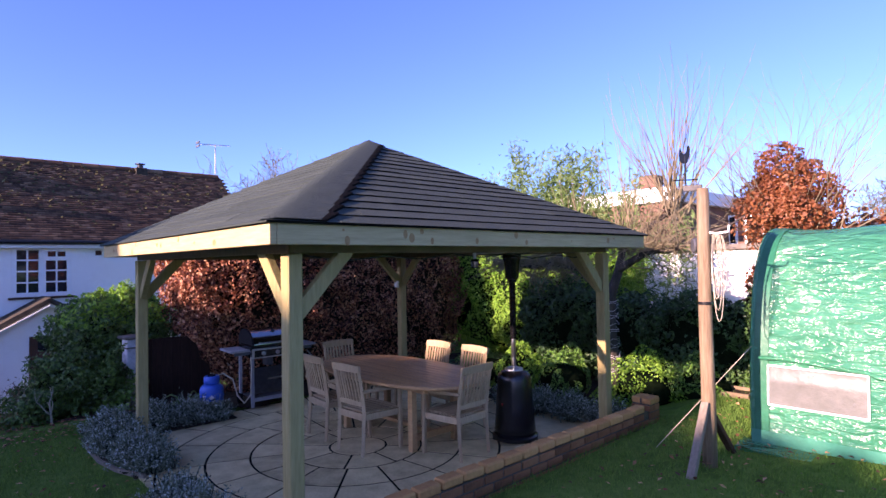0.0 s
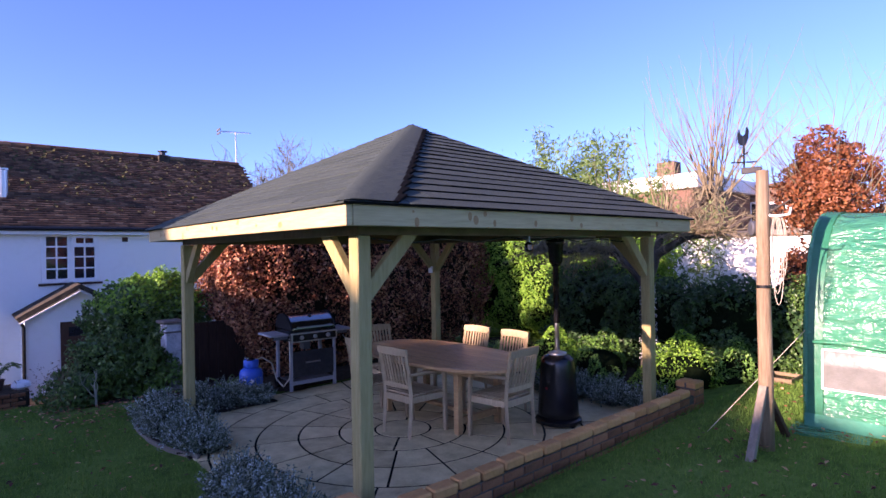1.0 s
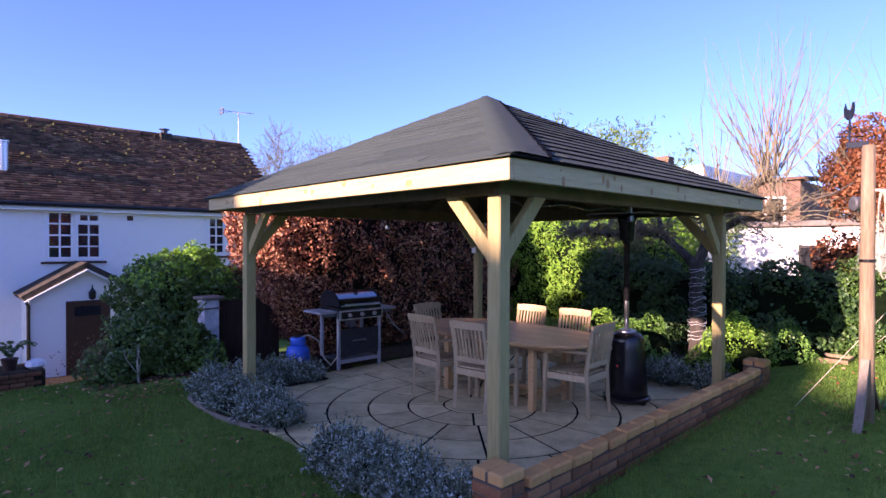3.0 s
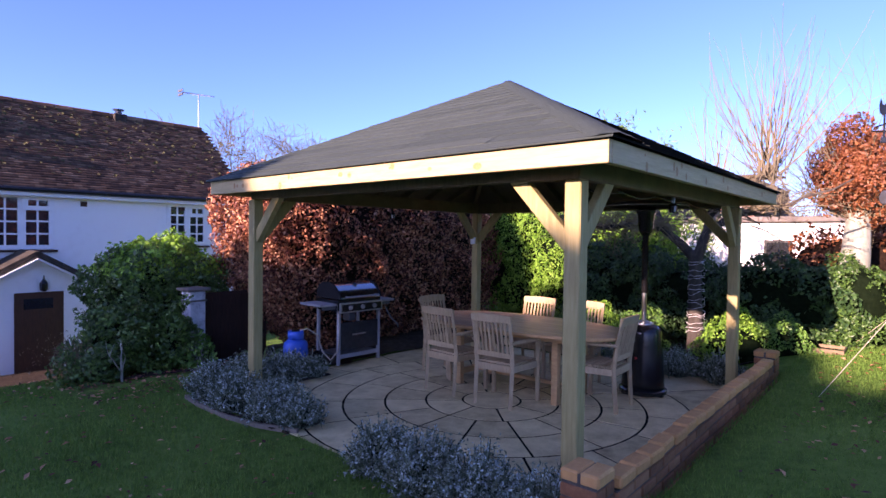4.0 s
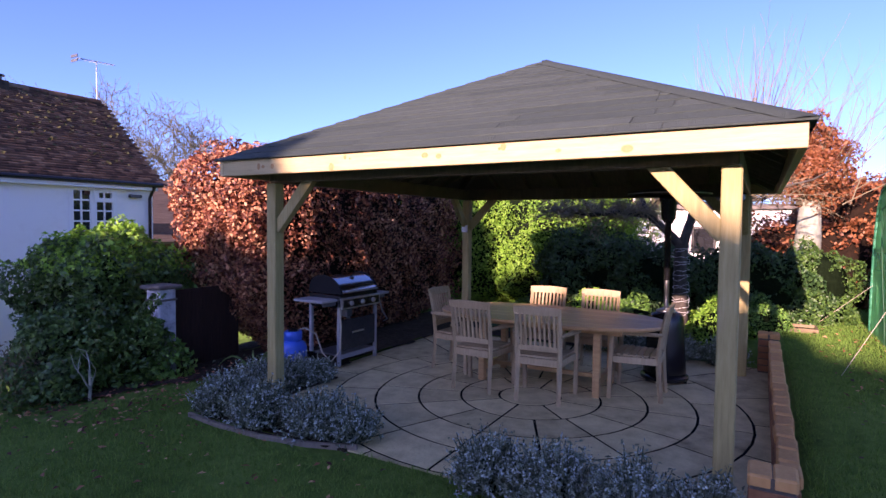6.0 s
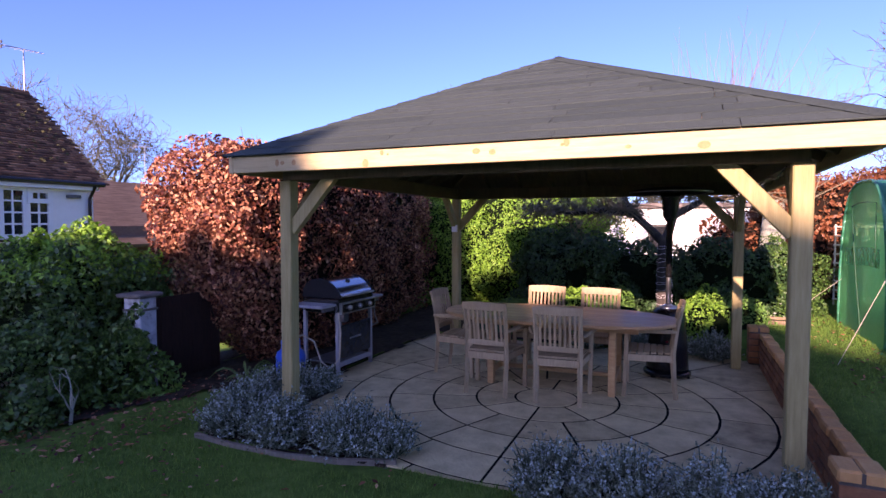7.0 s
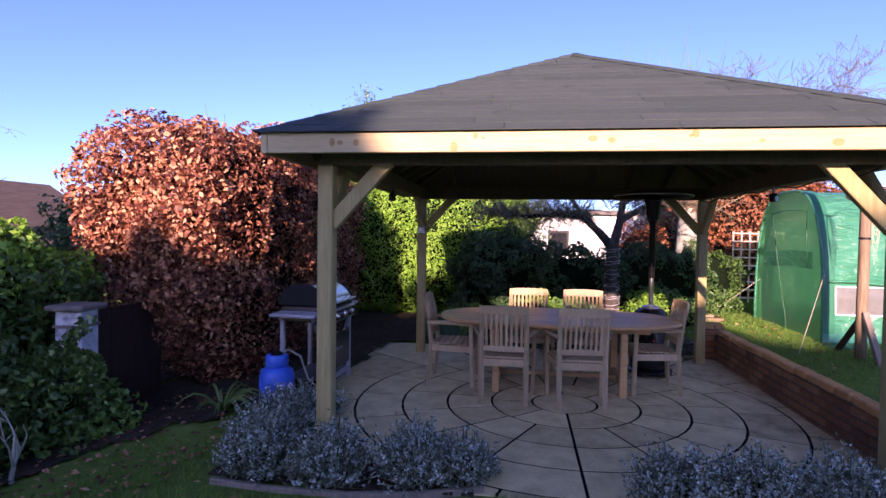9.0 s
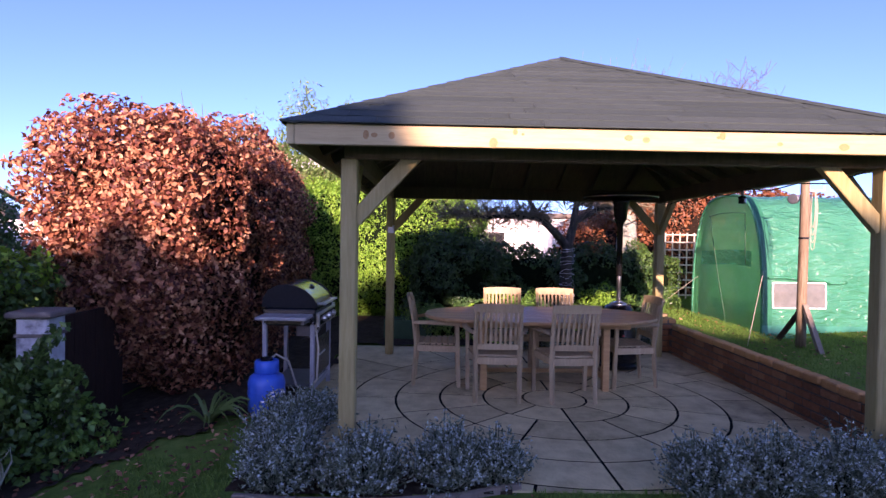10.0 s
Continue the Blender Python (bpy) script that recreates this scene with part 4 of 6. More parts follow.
part("spindle", tube([(-0.035, 0.12, 2.35), (-0.035, 0.12, 2.62)], 0.008, 8), M_BLACK, vane)
part("pointer", tube([(-0.13, 0.06, 2.48), (0.06, 0.18, 2.48)], 0.006, 6), M_BLACK, vane)
part("pointer", tube([(-0.09, 0.20, 2.42), (0.02, 0.04, 2.42)], 0.006, 6), M_BLACK, vane)
cock = [(-0.09, 0.02), (-0.10, 0.09), (-0.075, 0.15), (-0.05, 0.10), (-0.01, 0.085), (0.03, 0.11), (0.045, 0.17), (0.075, 0.165), (0.085, 0.13), (0.075, 0.06), (0.03, 0.0), (-0.04, -0.005)]
part("cockerel", prism(cock, -0.006, 0.006), M_BLACK, vane).matrix_basis = pose(-0.035, 0.12, 2.56, 90, 0, -40) @ Matrix.Diagonal((0.5, 0.85, 0.72, 1))
part("floodlight", lathe([(0.03, -0.05), (0.055, -0.04), (0.062, 0.03), (0.05, 0.04)], 18, m=pose(0.075, 0.085, 1.88, 0, 90, 130)), M_GREYM, vane)
rope = thing("rope_coil", "coiled pale rope hanging from a pole hook", "rope", at=pose(PX, PY, PZ))
part("hook", tube([(0.0, -0.04, 1.86), (-0.02, -0.12, 1.85), (-0.03, -0.20, 1.86), (-0.03, -0.21, 1.91)], 0.009, 6), M_WHITE, rope)
for k in range(6):
    l, w = 0.44 + 0.09 * (k % 4), 0.022 + 0.006 * k
    ox = -0.02 - 0.005 * k
    pts = [(-0.02 + 0.006 * k, ox - 0.07 + w * math.sin(a), 1.86 - l / 2 + l / 2 * math.cos(a)) for a in np.linspace(0, 2 * math.pi, 25)]
    part("loop", tube(pts, 0.0030, 5), M_ROPE, rope)

# ---- polytunnel ----
tx0, tx1, ty0, ty1 = 1.95, 3.95, -3.22, -7.2
tz = 0.275
tunnel = thing("polytunnel", "green polythene garden tunnel with clear window panel", "polytunnel")


def arch(s):
    """Half-round section of the tunnel with upright lower sides: s from 0 to 1."""
    w, h, up = (tx1 - tx0) / 2, 1.95, 0.95
    a = math.pi * s
    c = -math.cos(a)
    x = (tx0 + tx1) / 2 + w * np.sign(c) * abs(c) ** 0.62
    z = tz + h * math.sin(a) ** 0.72
    return x, z


bm = bmesh.new()
NS, NY = 48, 90
grid = []
for j in range(NY + 1):
    y = ty0 + (ty1 - ty0) * j / NY
    row = []
    for i in range(NS + 1):
        x, z = arch(i / NS)
        sag = 0.018 * math.sin(j / NY * math.pi * 4) ** 2 + 0.014 * noise.noise(Vector((x * 2.2, y * 2.2, z * 3.0))) + 0.018 * noise.noise(Vector((x * 6, y * 4 + z * 3, z * 8)))
        cx, cz = (tx0 + tx1) / 2, tz + 0.9
        d = Vector((x - cx, 0, z - cz)).normalized()
        row.append(bm.verts.new((x - d.x * sag, y, z - d.z * sag)))
    grid.append(row)
for j in range(NY):
    for i in range(NS):
        bm.faces.new((grid[j][i], grid[j][i + 1], grid[j + 1][i + 1], grid[j + 1][i]))
part("cover", bm, M_SHEET, tunnel, "creased green polythene cover", smooth=True)
for yy, s in ((ty0, 1), (ty1, -1)):
    bm = bmesh.new()
    rows = []
    for k in range(13):
        f = k / 12
        rows.append([bm.verts.new(((tx0 + tx1) / 2 + (arch(i / NS)[0] - (tx0 + tx1) / 2) * 0.995, yy + 0.010 * noise.noise(Vector((i * 0.3, k * 0.7, 3))) , tz + (arch(i / NS)[1] - tz) * f)) for i in range(NS + 1)])
    for r0, r1 in zip(rows, rows[1:]):
        for i in range(NS):
            bm.faces.new((r0[i], r0[i + 1], r1[i + 1], r1[i]))
    part("end_panel", bm, M_SHEET_END, tunnel, "translucent green end panel, coloured paler as if lit through", smooth=True)
hem = [(arch(i / 32)[0], ty0 + 0.004, arch(i / 32)[1]) for i in range(33)]
part("hem", tube(hem, 0.022, 6), M_SHEET, tunnel, smooth=True)
bm = bmesh.new()
rows = [[bm.verts.new(((tx0 + tx1) / 2 + (arch(i / 40)[0] - (tx0 + tx1) / 2) * 1.006, ty0 - d, tz + (arch(i / 40)[1] - tz) * 1.004)) for i in range(41)] for d in (-0.004, 0.06, 0.13)]
for r0, r1 in zip(rows, rows[1:]):
    for i in range(40):
        bm.faces.new((r0[i], r0[i + 1], r1[i + 1], r1[i]))
part("hem_band", bm, M_BAND, tunnel, "darker green doubled hem", smooth=True)
for pts in ([(3.43, 1.93), (3.1, 1.965), (2.75, 1.965), (2.40, 1.94)], [(3.40, 1.93), (3.28, 1.55), (3.10, 1.0), (2.92, 0.50), (2.87, 0.33)], [(2.41, 1.94), (2.38, 1.60), (2.36, 1.2)]):
    part("door_zip", tube([(x, ty0 + 0.016 + 0.004 * math.sin(z * 9), z) for x, z in pts], 0.007, 5), M_TROUGH, tunnel, "dark zip round the door flap", smooth=True)


def flap(x0, x1, z0, z1, lift_, material, label):
    """A loose sheet over the tunnel end, slightly slack."""
    bm = bmesh.new()
    rows = [[bm.verts.new((x, ty0 + lift_ + 0.008 * noise.noise(Vector((x * 4, z * 5, 1))), z + 0.02 * math.sin(x * 3))) for x in np.linspace(x0, x1, 12)] for z in np.linspace(z0, z1, 6)]
    for r0, r1 in zip(rows, rows[1:]):
        for i in range(11):
            bm.faces.new((r0[i], r0[i + 1], r1[i + 1], r1[i]))
    part("door_panel", bm, material, tunnel, label, smooth=True)


flap(2.22, 3.66, 1.18, 1.40, 0.012, M_SHEET, "green band across the door flap")
bm = bmesh.new()
rows = [[bm.verts.new((tx0 - 0.016 - 0.05 * (0.47 - z) + 0.006 * noise.noise(Vector((y * 3, z * 8, 2))), y, z)) for y in np.linspace(ty0 + 0.01, ty1, 60)] for z in np.linspace(0.27, 0.47 - 0.05, 5)]
for r0, r1 in zip(rows, rows[1:]):
    for i in range(59):
        bm.faces.new((r0[i], r0[i + 1], r1[i + 1], r1[i]))
part("ground_flap", bm, M_BASE, tunnel, "smooth teal-green flap along the ground", smooth=True)
part("skirt", prism([(tx0 - 0.30, ty0 + 0.06), (tx0 - 0.10, ty1), (tx0 + 0.05, ty1), (tx0 + 0.05, ty0 + 0.10)], tz - 0.02, tz + 0.035), M_SHEET, tunnel)
bm = bmesh.new()
rows = [[bm.verts.new((tx0 - 0.012 + 0.006 * noise.noise(Vector((y * 6, z * 6, 0))) + (0.02 if z > 0.9 else 0), y, z)) for y in np.linspace(-3.36, -4.06, 14)] for z in np.linspace(0.66, 0.99, 8)]
for r0, r1 in zip(rows, rows[1:]):
    for i in range(13):
        bm.faces.new((r0[i], r0[i + 1], r1[i + 1], r1[i]))
part("window_panel", bm, M_CLEAR, tunnel, "cloudy clear plastic window panel", smooth=True)
part("rolled_flap", tube([(tx0 - 0.015, y, 1.045 + 0.02 * math.sin(y * 5) - (0.03 if y < -4.1 else 0)) for y in np.linspace(-3.28, -4.35, 16)], [0.014 + 0.008 * math.sin(k * 1.7) ** 2 for k in range(16)], 7), M_SHEET, tunnel, "gathered green flap above the window", smooth=True)
for a, b, c, d in ((-3.35, 0.655, -4.07, 0.655), (-3.35, 0.995, -4.07, 0.995), (-3.35, 0.655, -3.35, 0.995), (-4.07, 0.655, -4.07, 0.995)):
    part("window_tape", tube([(tx0 - 0.016 + (0.02 if b > 0.9 else 0), a, b), (tx0 - 0.016 + (0.02 if d > 0.9 else 0), c, d)], 0.009, 5), M_LABEL, tunnel, "white tape round the window")
for a, b in (((tx0, ty0, 1.15), (1.25, -2.62, 0.24)), ((3.75, ty0 + 0.02, 0.95), (4.3, -2.55, 0.22)), ((tx0, -4.9, 1.0), (0.75, -4.6, 0.36))):
    solid("guy_rope", tube([a, b], 0.0035, 5), M_ROPE, "thin pale guy rope pegged into the lawn", "guy rope", "tunnel guy ropes")

# ---- gate pillar, dark gate, bed edging, planter ----
gp = thing("gate_pillar", "white rendered gate pillar with weathered stone cap", "pillar", at=pose(-1.35, 4.05, -0.12, 0, 0, 5))
part("shaft", box(-0.11, -0.11, 0, 0.11, 0.11, 1.04, 0.012), M_PILLAR, gp)
part("cap", box(-0.16, -0.16, 1.04, 0.16, 0.16, 1.085, 0.012), M_CAPST, gp)
part("neck", box(-0.12, -0.12, 0.90, 0.12, 0.12, 0.925, 0.004), M_CAPST, gp)
gate = thing("garden_gate", "dark brown boarded garden gate between pillar and hedge", "gate", at=pose(-1.22, 4.08, -0.10))
for i in range(7):
    part("board", box(i * 0.14, -0.012, 0.03, i * 0.14 + 0.136, 0.012, 0.98, 0.003), M_GATE, gate)
for z in (0.2, 0.8):
    part("rail", box(0, 0.012, z, 0.98, 0.045, z + 0.09, 0.003), M_GATE, gate)
edge = [(-2.22, 2.36), (-2.27, 1.95), (-2.27, 1.45), (-2.20, 1.05), (-2.05, 0.66)]
for a, b in zip(edge, edge[1:]):
    solid("bed_edging", bar((*a, -0.02), (*b, -0.02), 0.035, 0.11, 0.004), M_GREYW, "silvered timber board edging the lavender bed", "edging", "bed edging boards")
pl = thing("planter_box", "small wooden planter box in the border", "planter", at=pose(3.75, -2.42, 0.14))
for x0, y0, x1, y1 in ((-0.2, -0.2, 0.2, -0.18), (-0.2, 0.18, 0.2, 0.2), (-0.2, -0.18, -0.18, 0.18), (0.18, -0.18, 0.2, 0.18)):
    part("board", box(x0, y0, 0, x1, y1, 0.20, 0.003), M_POLE, pl)
part("soil", box(-0.18, -0.18, 0.02, 0.18, 0.18, 0.16), M_SOIL, pl)
tr = thing("trellis", "square-mesh timber trellis panel in the border", "trellis", at=pose(6.0, -4.05, 0.15, 0, 0, 0))
for i in range(7):
    part("upright", box(-0.01, -0.45 + i * 0.15, 0, 0.01, -0.425 + i * 0.15, 1.55, 0), M_TRELLIS, tr)
for i in range(10):
    part("crossbar", box(-0.03, -0.47, 0.1 + i * 0.155, -0.011, 0.49, 0.125 + i * 0.155, 0), M_TRELLIS, tr)

# ---- cottage ----
HY, HX0, HX1, HG, HE, HRY, HRZ = 12.0, -16.0, 3.72, -1.45, 2.64, 14.5, 5.04
house = thing("cottage", "white rendered cottage with mossy clay-tile roof", "house")
WINS = [(-2.12, -0.88, 1.28, 2.53), (1.66, 2.77, 1.36, 2.50)]
xs = [HX0] + [v for w in WINS for v in w[:2]] + [HX1]
for i in range(0, len(xs), 2):
    part("front_wall", box(xs[i], HY, HG, xs[i + 1], HY + 0.3, HE), M_RENDER, house)
for a, b, z0, z1 in WINS:
    part("wall_below", box(a, HY, HG, b, HY + 0.3, z0), M_RENDER, house)
    part("wall_above", box(a, HY, z1, b, HY + 0.3, HE), M_RENDER, house)
bm = bmesh.new()
gv = [(HY + 0.3, HG), (2 * HRY - HY, HG), (2 * HRY - HY, HE), (HRY, HRZ - 0.15), (HY + 0.3, HE)]
a = [bm.verts.new((HX1 - 0.3, y, z)) for y, z in gv]
b = [bm.verts.new((HX1, y, z)) for y, z in gv]
bm.faces.new(a), bm.faces.new(b[::-1])
for i in range(5):
    bm.faces.new((a[i], b[i], b[(i + 1) % 5], a[(i + 1) % 5]))
bmesh.ops.recalc_face_normals(bm, faces=bm.faces[:])
part("gable_wall", bm, M_RENDER, house)
roofh = part("roof", bar((HX0, (HY - 0.25 + HRY) / 2, (HE + HRZ) / 2 - 0.06), (HX1 + 0.1, (HY - 0.25 + HRY) / 2, (HE + HRZ) / 2 - 0.06), 0.06, math.hypot(HRY - HY + 0.25, HRZ - HE) - 0.02, 0, up=(0, HRY - HY + 0.25, HRZ - HE)), M_TILE, house, "mossy brown clay-tile roof")
part("rear_slope", bar((HX0, (3 * HRY - HY + 0.25) / 2, (HE + HRZ) / 2 - 0.06), (HX1 + 0.1, (3 * HRY - HY + 0.25) / 2, (HE + HRZ) / 2 - 0.06), 0.06, math.hypot(HRY - HY + 0.25, HRZ - HE), 0, up=(0, -(HRY - HY + 0.25), HRZ - HE)), M_TILE, house)
rng = np.random.default_rng(11)
run = math.hypot(HRY - HY + 0.25, HRZ - HE)
uy, uz = (HRY - HY + 0.25) / run, (HRZ - HE) / run
V, Q = [], []
rows_n = 38
for c in range(rows_n):
    s0, s1 = run * c / rows_n, run * (c + 1.1) / rows_n
    x = -11.0 + (0.085 if c % 2 else 0)
    while x < HX1 + 0.12:
        h = 0.030 + rng.uniform(0, 0.016)
        w = 0.168
        i = len(V)
        for (xx, s, hh) in ((x, s0, h), (x + w, s0, h), (x + w, s1, 0.006), (x, s1, 0.006), (x, s0, 0.0), (x + w, s0, 0.0)):
            V.append((xx, HY - 0.25 + s * uy - hh * uz, HE - 0.02 + s * uz + hh * uy))
        Q += [(i, i + 1, i + 2, i + 3), (i + 4, i + 5, i + 1, i)]
        x += 0.172
ob = part("roof_tiling", raw_mesh("roof_tiling", V, Q, M_TILE), M_TILE, roofh)
ob["kind"] = "stuff"
x = HX0
bm = bmesh.new()
while x < HX1:
    tube([(x, HRY, HRZ - 0.02), (x + 0.44, HRY, HRZ - 0.02)], [0.10, 0.105], 8, bm)
    x += 0.45
part("ridge_tiles", bm, M_TILE, house)
# moss cushions scattered over the tiles
pts = np.stack([rng.uniform(-8, HX1, 900), rng.uniform(0.05, 1.0, 900) ** 0.6 * run], 1)
w3 = np.stack([pts[:, 0], HY - 0.25 + pts[:, 1] * uy - 0.045 * uz, HE + pts[:, 1] * uz + 0.045 * uy], 1)
ob = part("moss", leaf_mesh("moss", w3, np.tile([[0, -uz, uy]], (900, 1)), 0.085, M_MOSS, rng, wide=0.9, wild=0.25), M_MOSS, roofh)
ob["kind"] = "stuff"
part("gutter", tube([(HX0, HY - 0.28, HE - 0.02), (HX1 + 0.1, HY - 0.28, HE - 0.02)], 0.055, 8), M_BLACK, house)
part("eaves_board", box(HX0, HY - 0.22, HE - 0.16, HX1, HY, HE - 0.06), M_WHITE, house)
part("downpipe", tube([(HX1 - 0.12, HY - 0.28, HE - 0.05), (HX1 - 0.12, HY - 0.06, HE - 0.35), (HX1 - 0.12, HY - 0.06, HG)], 0.04, 8), M_BLACK, house)
part("flue", lathe([(0.11, 0), (0.11, 0.75), (0.13, 0.76), (0.13, 0.80)], 14, m=pose(-2.80, 12.75, 3.35)), M_STEEL, house)
part("chimney", box(1.18, HRY - 0.2, HRZ - 0.3, 1.52, HRY + 0.2, HRZ + 0.075, 0.02), M_DARKTILE, house)
part("chimney_pot", lathe([(0.09, 0), (0.09, 0.09), (0.15, 0.10), (0.15, 0.13)], 12, m=pose(1.35, HRY, HRZ + 0.09)), M_BLACK, house)
part("chimney", box(-8.4, 13.7, 3.5, -7.4, 14.5, 6.1, 0.03), M_FARBRICK, house)
for x in (-0.35, 2.0):
    part("vent", box(x, HY - 0.012, 2.30, x + 0.14, HY - 0.002, 2.42), M_DARKW, house)
part("flood_light", box(3.05, HY - 0.14, 2.28, 3.35, HY - 0.03, 2.36, 0.01), M_GREYM, house)
for a, b, z0, z1 in WINS:
    win = part("window", box(a - 0.06, HY - 0.05, z0 - 0.06, b + 0.06, HY - 0.004, z0 - 0.01, 0.004), M_DARKW, house, "white casement window with glazing bars")
    fr = bmesh.new()
    for x0, x1, q0, q1 in ((a, a + 0.105, z0, z1), (b - 0.105, b, z0, z1), (a + 0.105, b - 0.105, z1 - 0.10, z1), (a + 0.105, b - 0.105, z0, z0 + 0.10), ((a + b) / 2 - 0.075, (a + b) / 2 + 0.075, z0 + 0.10, z1 - 0.10)):
        box(x0, HY - 0.02, q0, x1, HY + 0.06, q1, 0.004, fr)
    part("frame", fr, M_WHITE, win)
    for k in range(2):
        lx0, lx1 = (a + 0.07, (a + b) / 2 - 0.05) if k == 0 else ((a + b) / 2 + 0.05, b - 0.07)
        n = 4 if k == 0 else 3
        top = z1 - 0.07 if k == 0 else z1 - 0.32
        part("pane", box(lx0, HY + 0.03, z0 + 0.07, lx1, HY + 0.04, z1 - 0.07), M_GLASS, win)
        gl = bmesh.new()
        box((lx0 + lx1) / 2 - 0.019, HY + 0.005, z0 + 0.07, (lx0 + lx1) / 2 + 0.019, HY + 0.0295, z1 - 0.07, 0, gl)
        for i in range(1, n):
            z = z0 + 0.07 + (top - z0 - 0.07) * i / n
            box(lx0, HY + 0.008, z - 0.019, lx1, HY + 0.0285, z + 0.019, 0, gl)
        if k:
            for q0, q1, r0, r1 in ((lx0 - 0.05, lx1 + 0.05, top - 0.04, top + 0.06), (lx0 - 0.05, lx1 + 0.05, z1 - 0.13, z1 - 0.04), (lx0 - 0.05, lx0 + 0.06, top + 0.06, z1 - 0.13), (lx1 - 0.06, lx1 + 0.05, top + 0.06, z1 - 0.13)):
                box(q0, HY - 0.05, r0, q1, HY + 0.0295, r1, 0, gl)
        part("glazing_grid", gl, M_WHITE, win)
    part("lintel", box(a - 0.1, HY - 0.012, z1 + 0.01, b + 0.1, HY - 0.002, z1 + 0.06), M_DARKW, win)
porch = thing("porch", "small white gabled porch with tiled roof and dark door", "porch")
qx0, qx1, qy, qe, qr = -2.55, -0.45, 10.9, 0.55, 1.17
bm = bmesh.new()
qm = (qx0 + qx1) / 2
face = [(qx0, HG), (qx1, HG), (qx1, qe), (qm, qr), (qx0, qe)]
A = [bm.verts.new((x, qy, z)) for x, z in face]
B = [bm.verts.new((x, HY, z)) for x, z in face]
bm.faces.new(A[::-1])
for i in range(5):
    bm.faces.new((A[i], A[(i + 1) % 5], B[(i + 1) % 5], B[i]))
bmesh.ops.recalc_face_normals(bm, faces=bm.faces[:])
part("wall", bm, M_RENDER, porch)
for s, xe in ((-1, qx0), (1, qx1)):
    part("roof_slope", bar(((qm + xe + s * 0.12) / 2, qy - 0.15, (qr + qe) / 2 + 0.02), ((qm + xe + s * 0.12) / 2, HY, (qr + qe) / 2 + 0.03), 0.11, math.hypot(qm - xe, qr - qe) + 0.18, 0.01, up=(xe - qm, 0, qe - qr)), M_DARKTILE, porch)
    part("barge_board", bar((qm, qy - 0.16, qr - 0.06), (xe + s * 0.10, qy - 0.16, qe - 0.10), 0.025, 0.16, 0, up=(0, 1, 0)), M_WHITE, porch)
door = part("door", box(qm - 0.38, qy - 0.03, HG, qm + 0.5, qy - 0.004, 0.40, 0.006), M_DOOR, porch, "dark stained timber door")
part("door_glass", box(qm - 0.22, qy - 0.04, 0.05, qm + 0.30, qy - 0.031, 0.27), M_GLASS, door)
part("downpipe", tube([(qx0 - 0.10, qy - 0.12, qe - 0.02), (qx0 - 0.02, qy - 0.06, qe - 0.2), (qx0 - 0.02, qy - 0.06, HG)], 0.035, 8), M_BLACK, porch)
part("lantern", lathe([(0.03, 0), (0.07, 0.03), (0.08, 0.17), (0.02, 0.26), (0.01, 0.34)], 8, m=pose(qm + 0.12, qy - 0.10, 0.42)), M_BLACK, porch)


def aerial(x, y, z, h, label):
    """A television aerial on a mast."""
    an = thing("tv_aerial", label, "aerial", "roof aerials", at=pose(x, y, z))
    part("mast", tube([(0, 0, 0), (0, 0, h)], 0.018, 6), M_SHELF, an)
    part("boom", tube([(-0.55, -0.05, h - 0.02), (0.55, 0.05, h + 0.06)], 0.012, 6), M_SHELF, an)
    for i in range(9):
        k = -0.50 + i * 0.12
        part("element", tube([(k, -0.16 + 0.012 * i, h + k * 0.07), (k, 0.16 - 0.012 * i, h + k * 0.07)], 0.008, 5), M_SHELF, an)
    for z in (-0.09, 0.03):
        part("reflector", box(-0.60, -0.16, h + z - 0.04, -0.575, 0.16, h + z + 0.03), M_GREYM, an)


aerial(3.72, 14.5, 5.0, 1.15, "grey television aerial on the cottage gable")


# ---- neighbours beyond the border ----
nb = thing("neighbour_house", "red brick house with white fascia and chimney", "house")
part("wall", box(19.0, 1.6, -0.5, 26, 5.6, 4.05), M_FARBRICK, nb)
part("wing", box(14.2, 3.3, -0.5, 18.9, 9.0, 3.80), M_FARBRICK, nb)
part("fascia", box(14.0, 3.1, 3.80, 19.0, 9.2, 4.28, 0.02), M_WHITE, nb)
part("roof", bar((18.8, 3.6, 4.12), (24, 3.6, 4.5), 4.4, 0.1), M_TILE, nb)
part("chimney", box(25.0, 9.2, -0.5, 25.8, 10.2, 6.45, 0.03), M_FARBRICK, nb)
for y0, y1, z0, z1 in ((2.05, 2.75, 2.3, 3.5), (3.0, 3.35, 2.4, 3.55), (5.9, 6.7, 2.3, 3.3)):
    x = 14.2 if y0 > 5.6 else 19.0
    w = part("window", box(x - 0.05, y0, z0, x - 0.004, y1, z1, 0.01), M_WHITE, nb)
    part("pane", box(x - 0.06, y0 + 0.08, z0 + 0.08, x - 0.052, y1 - 0.08, z1 - 0.08), M_GLASS, w)
gar = thing("garage", "long white painted garage with flat roof", "garage")
part("wall", box(11.0, -6.0, 0.0, 15, 2.6, 2.15, 0.02), M_RENDER, gar)
part("roof", box(10.85, -6.1, 2.15, 15.1, 2.7, 2.28, 0.01), M_CAPST, gar)
w = part("window", box(10.95, -0.9, 1.0, 10.996, -0.3, 1.7, 0.01), M_BLACK, gar)
part("pane", box(10.94, -0.84, 1.06, 10.949, -0.36, 1.64), M_GLASS, w)
shed = thing("garden_shed", "dark timber lean-to beyond the border", "shed")
part("wall", box(9.3, -5.6, 0.1, 10.6, -2.9, 2.35, 0.01), M_DARKW, shed)
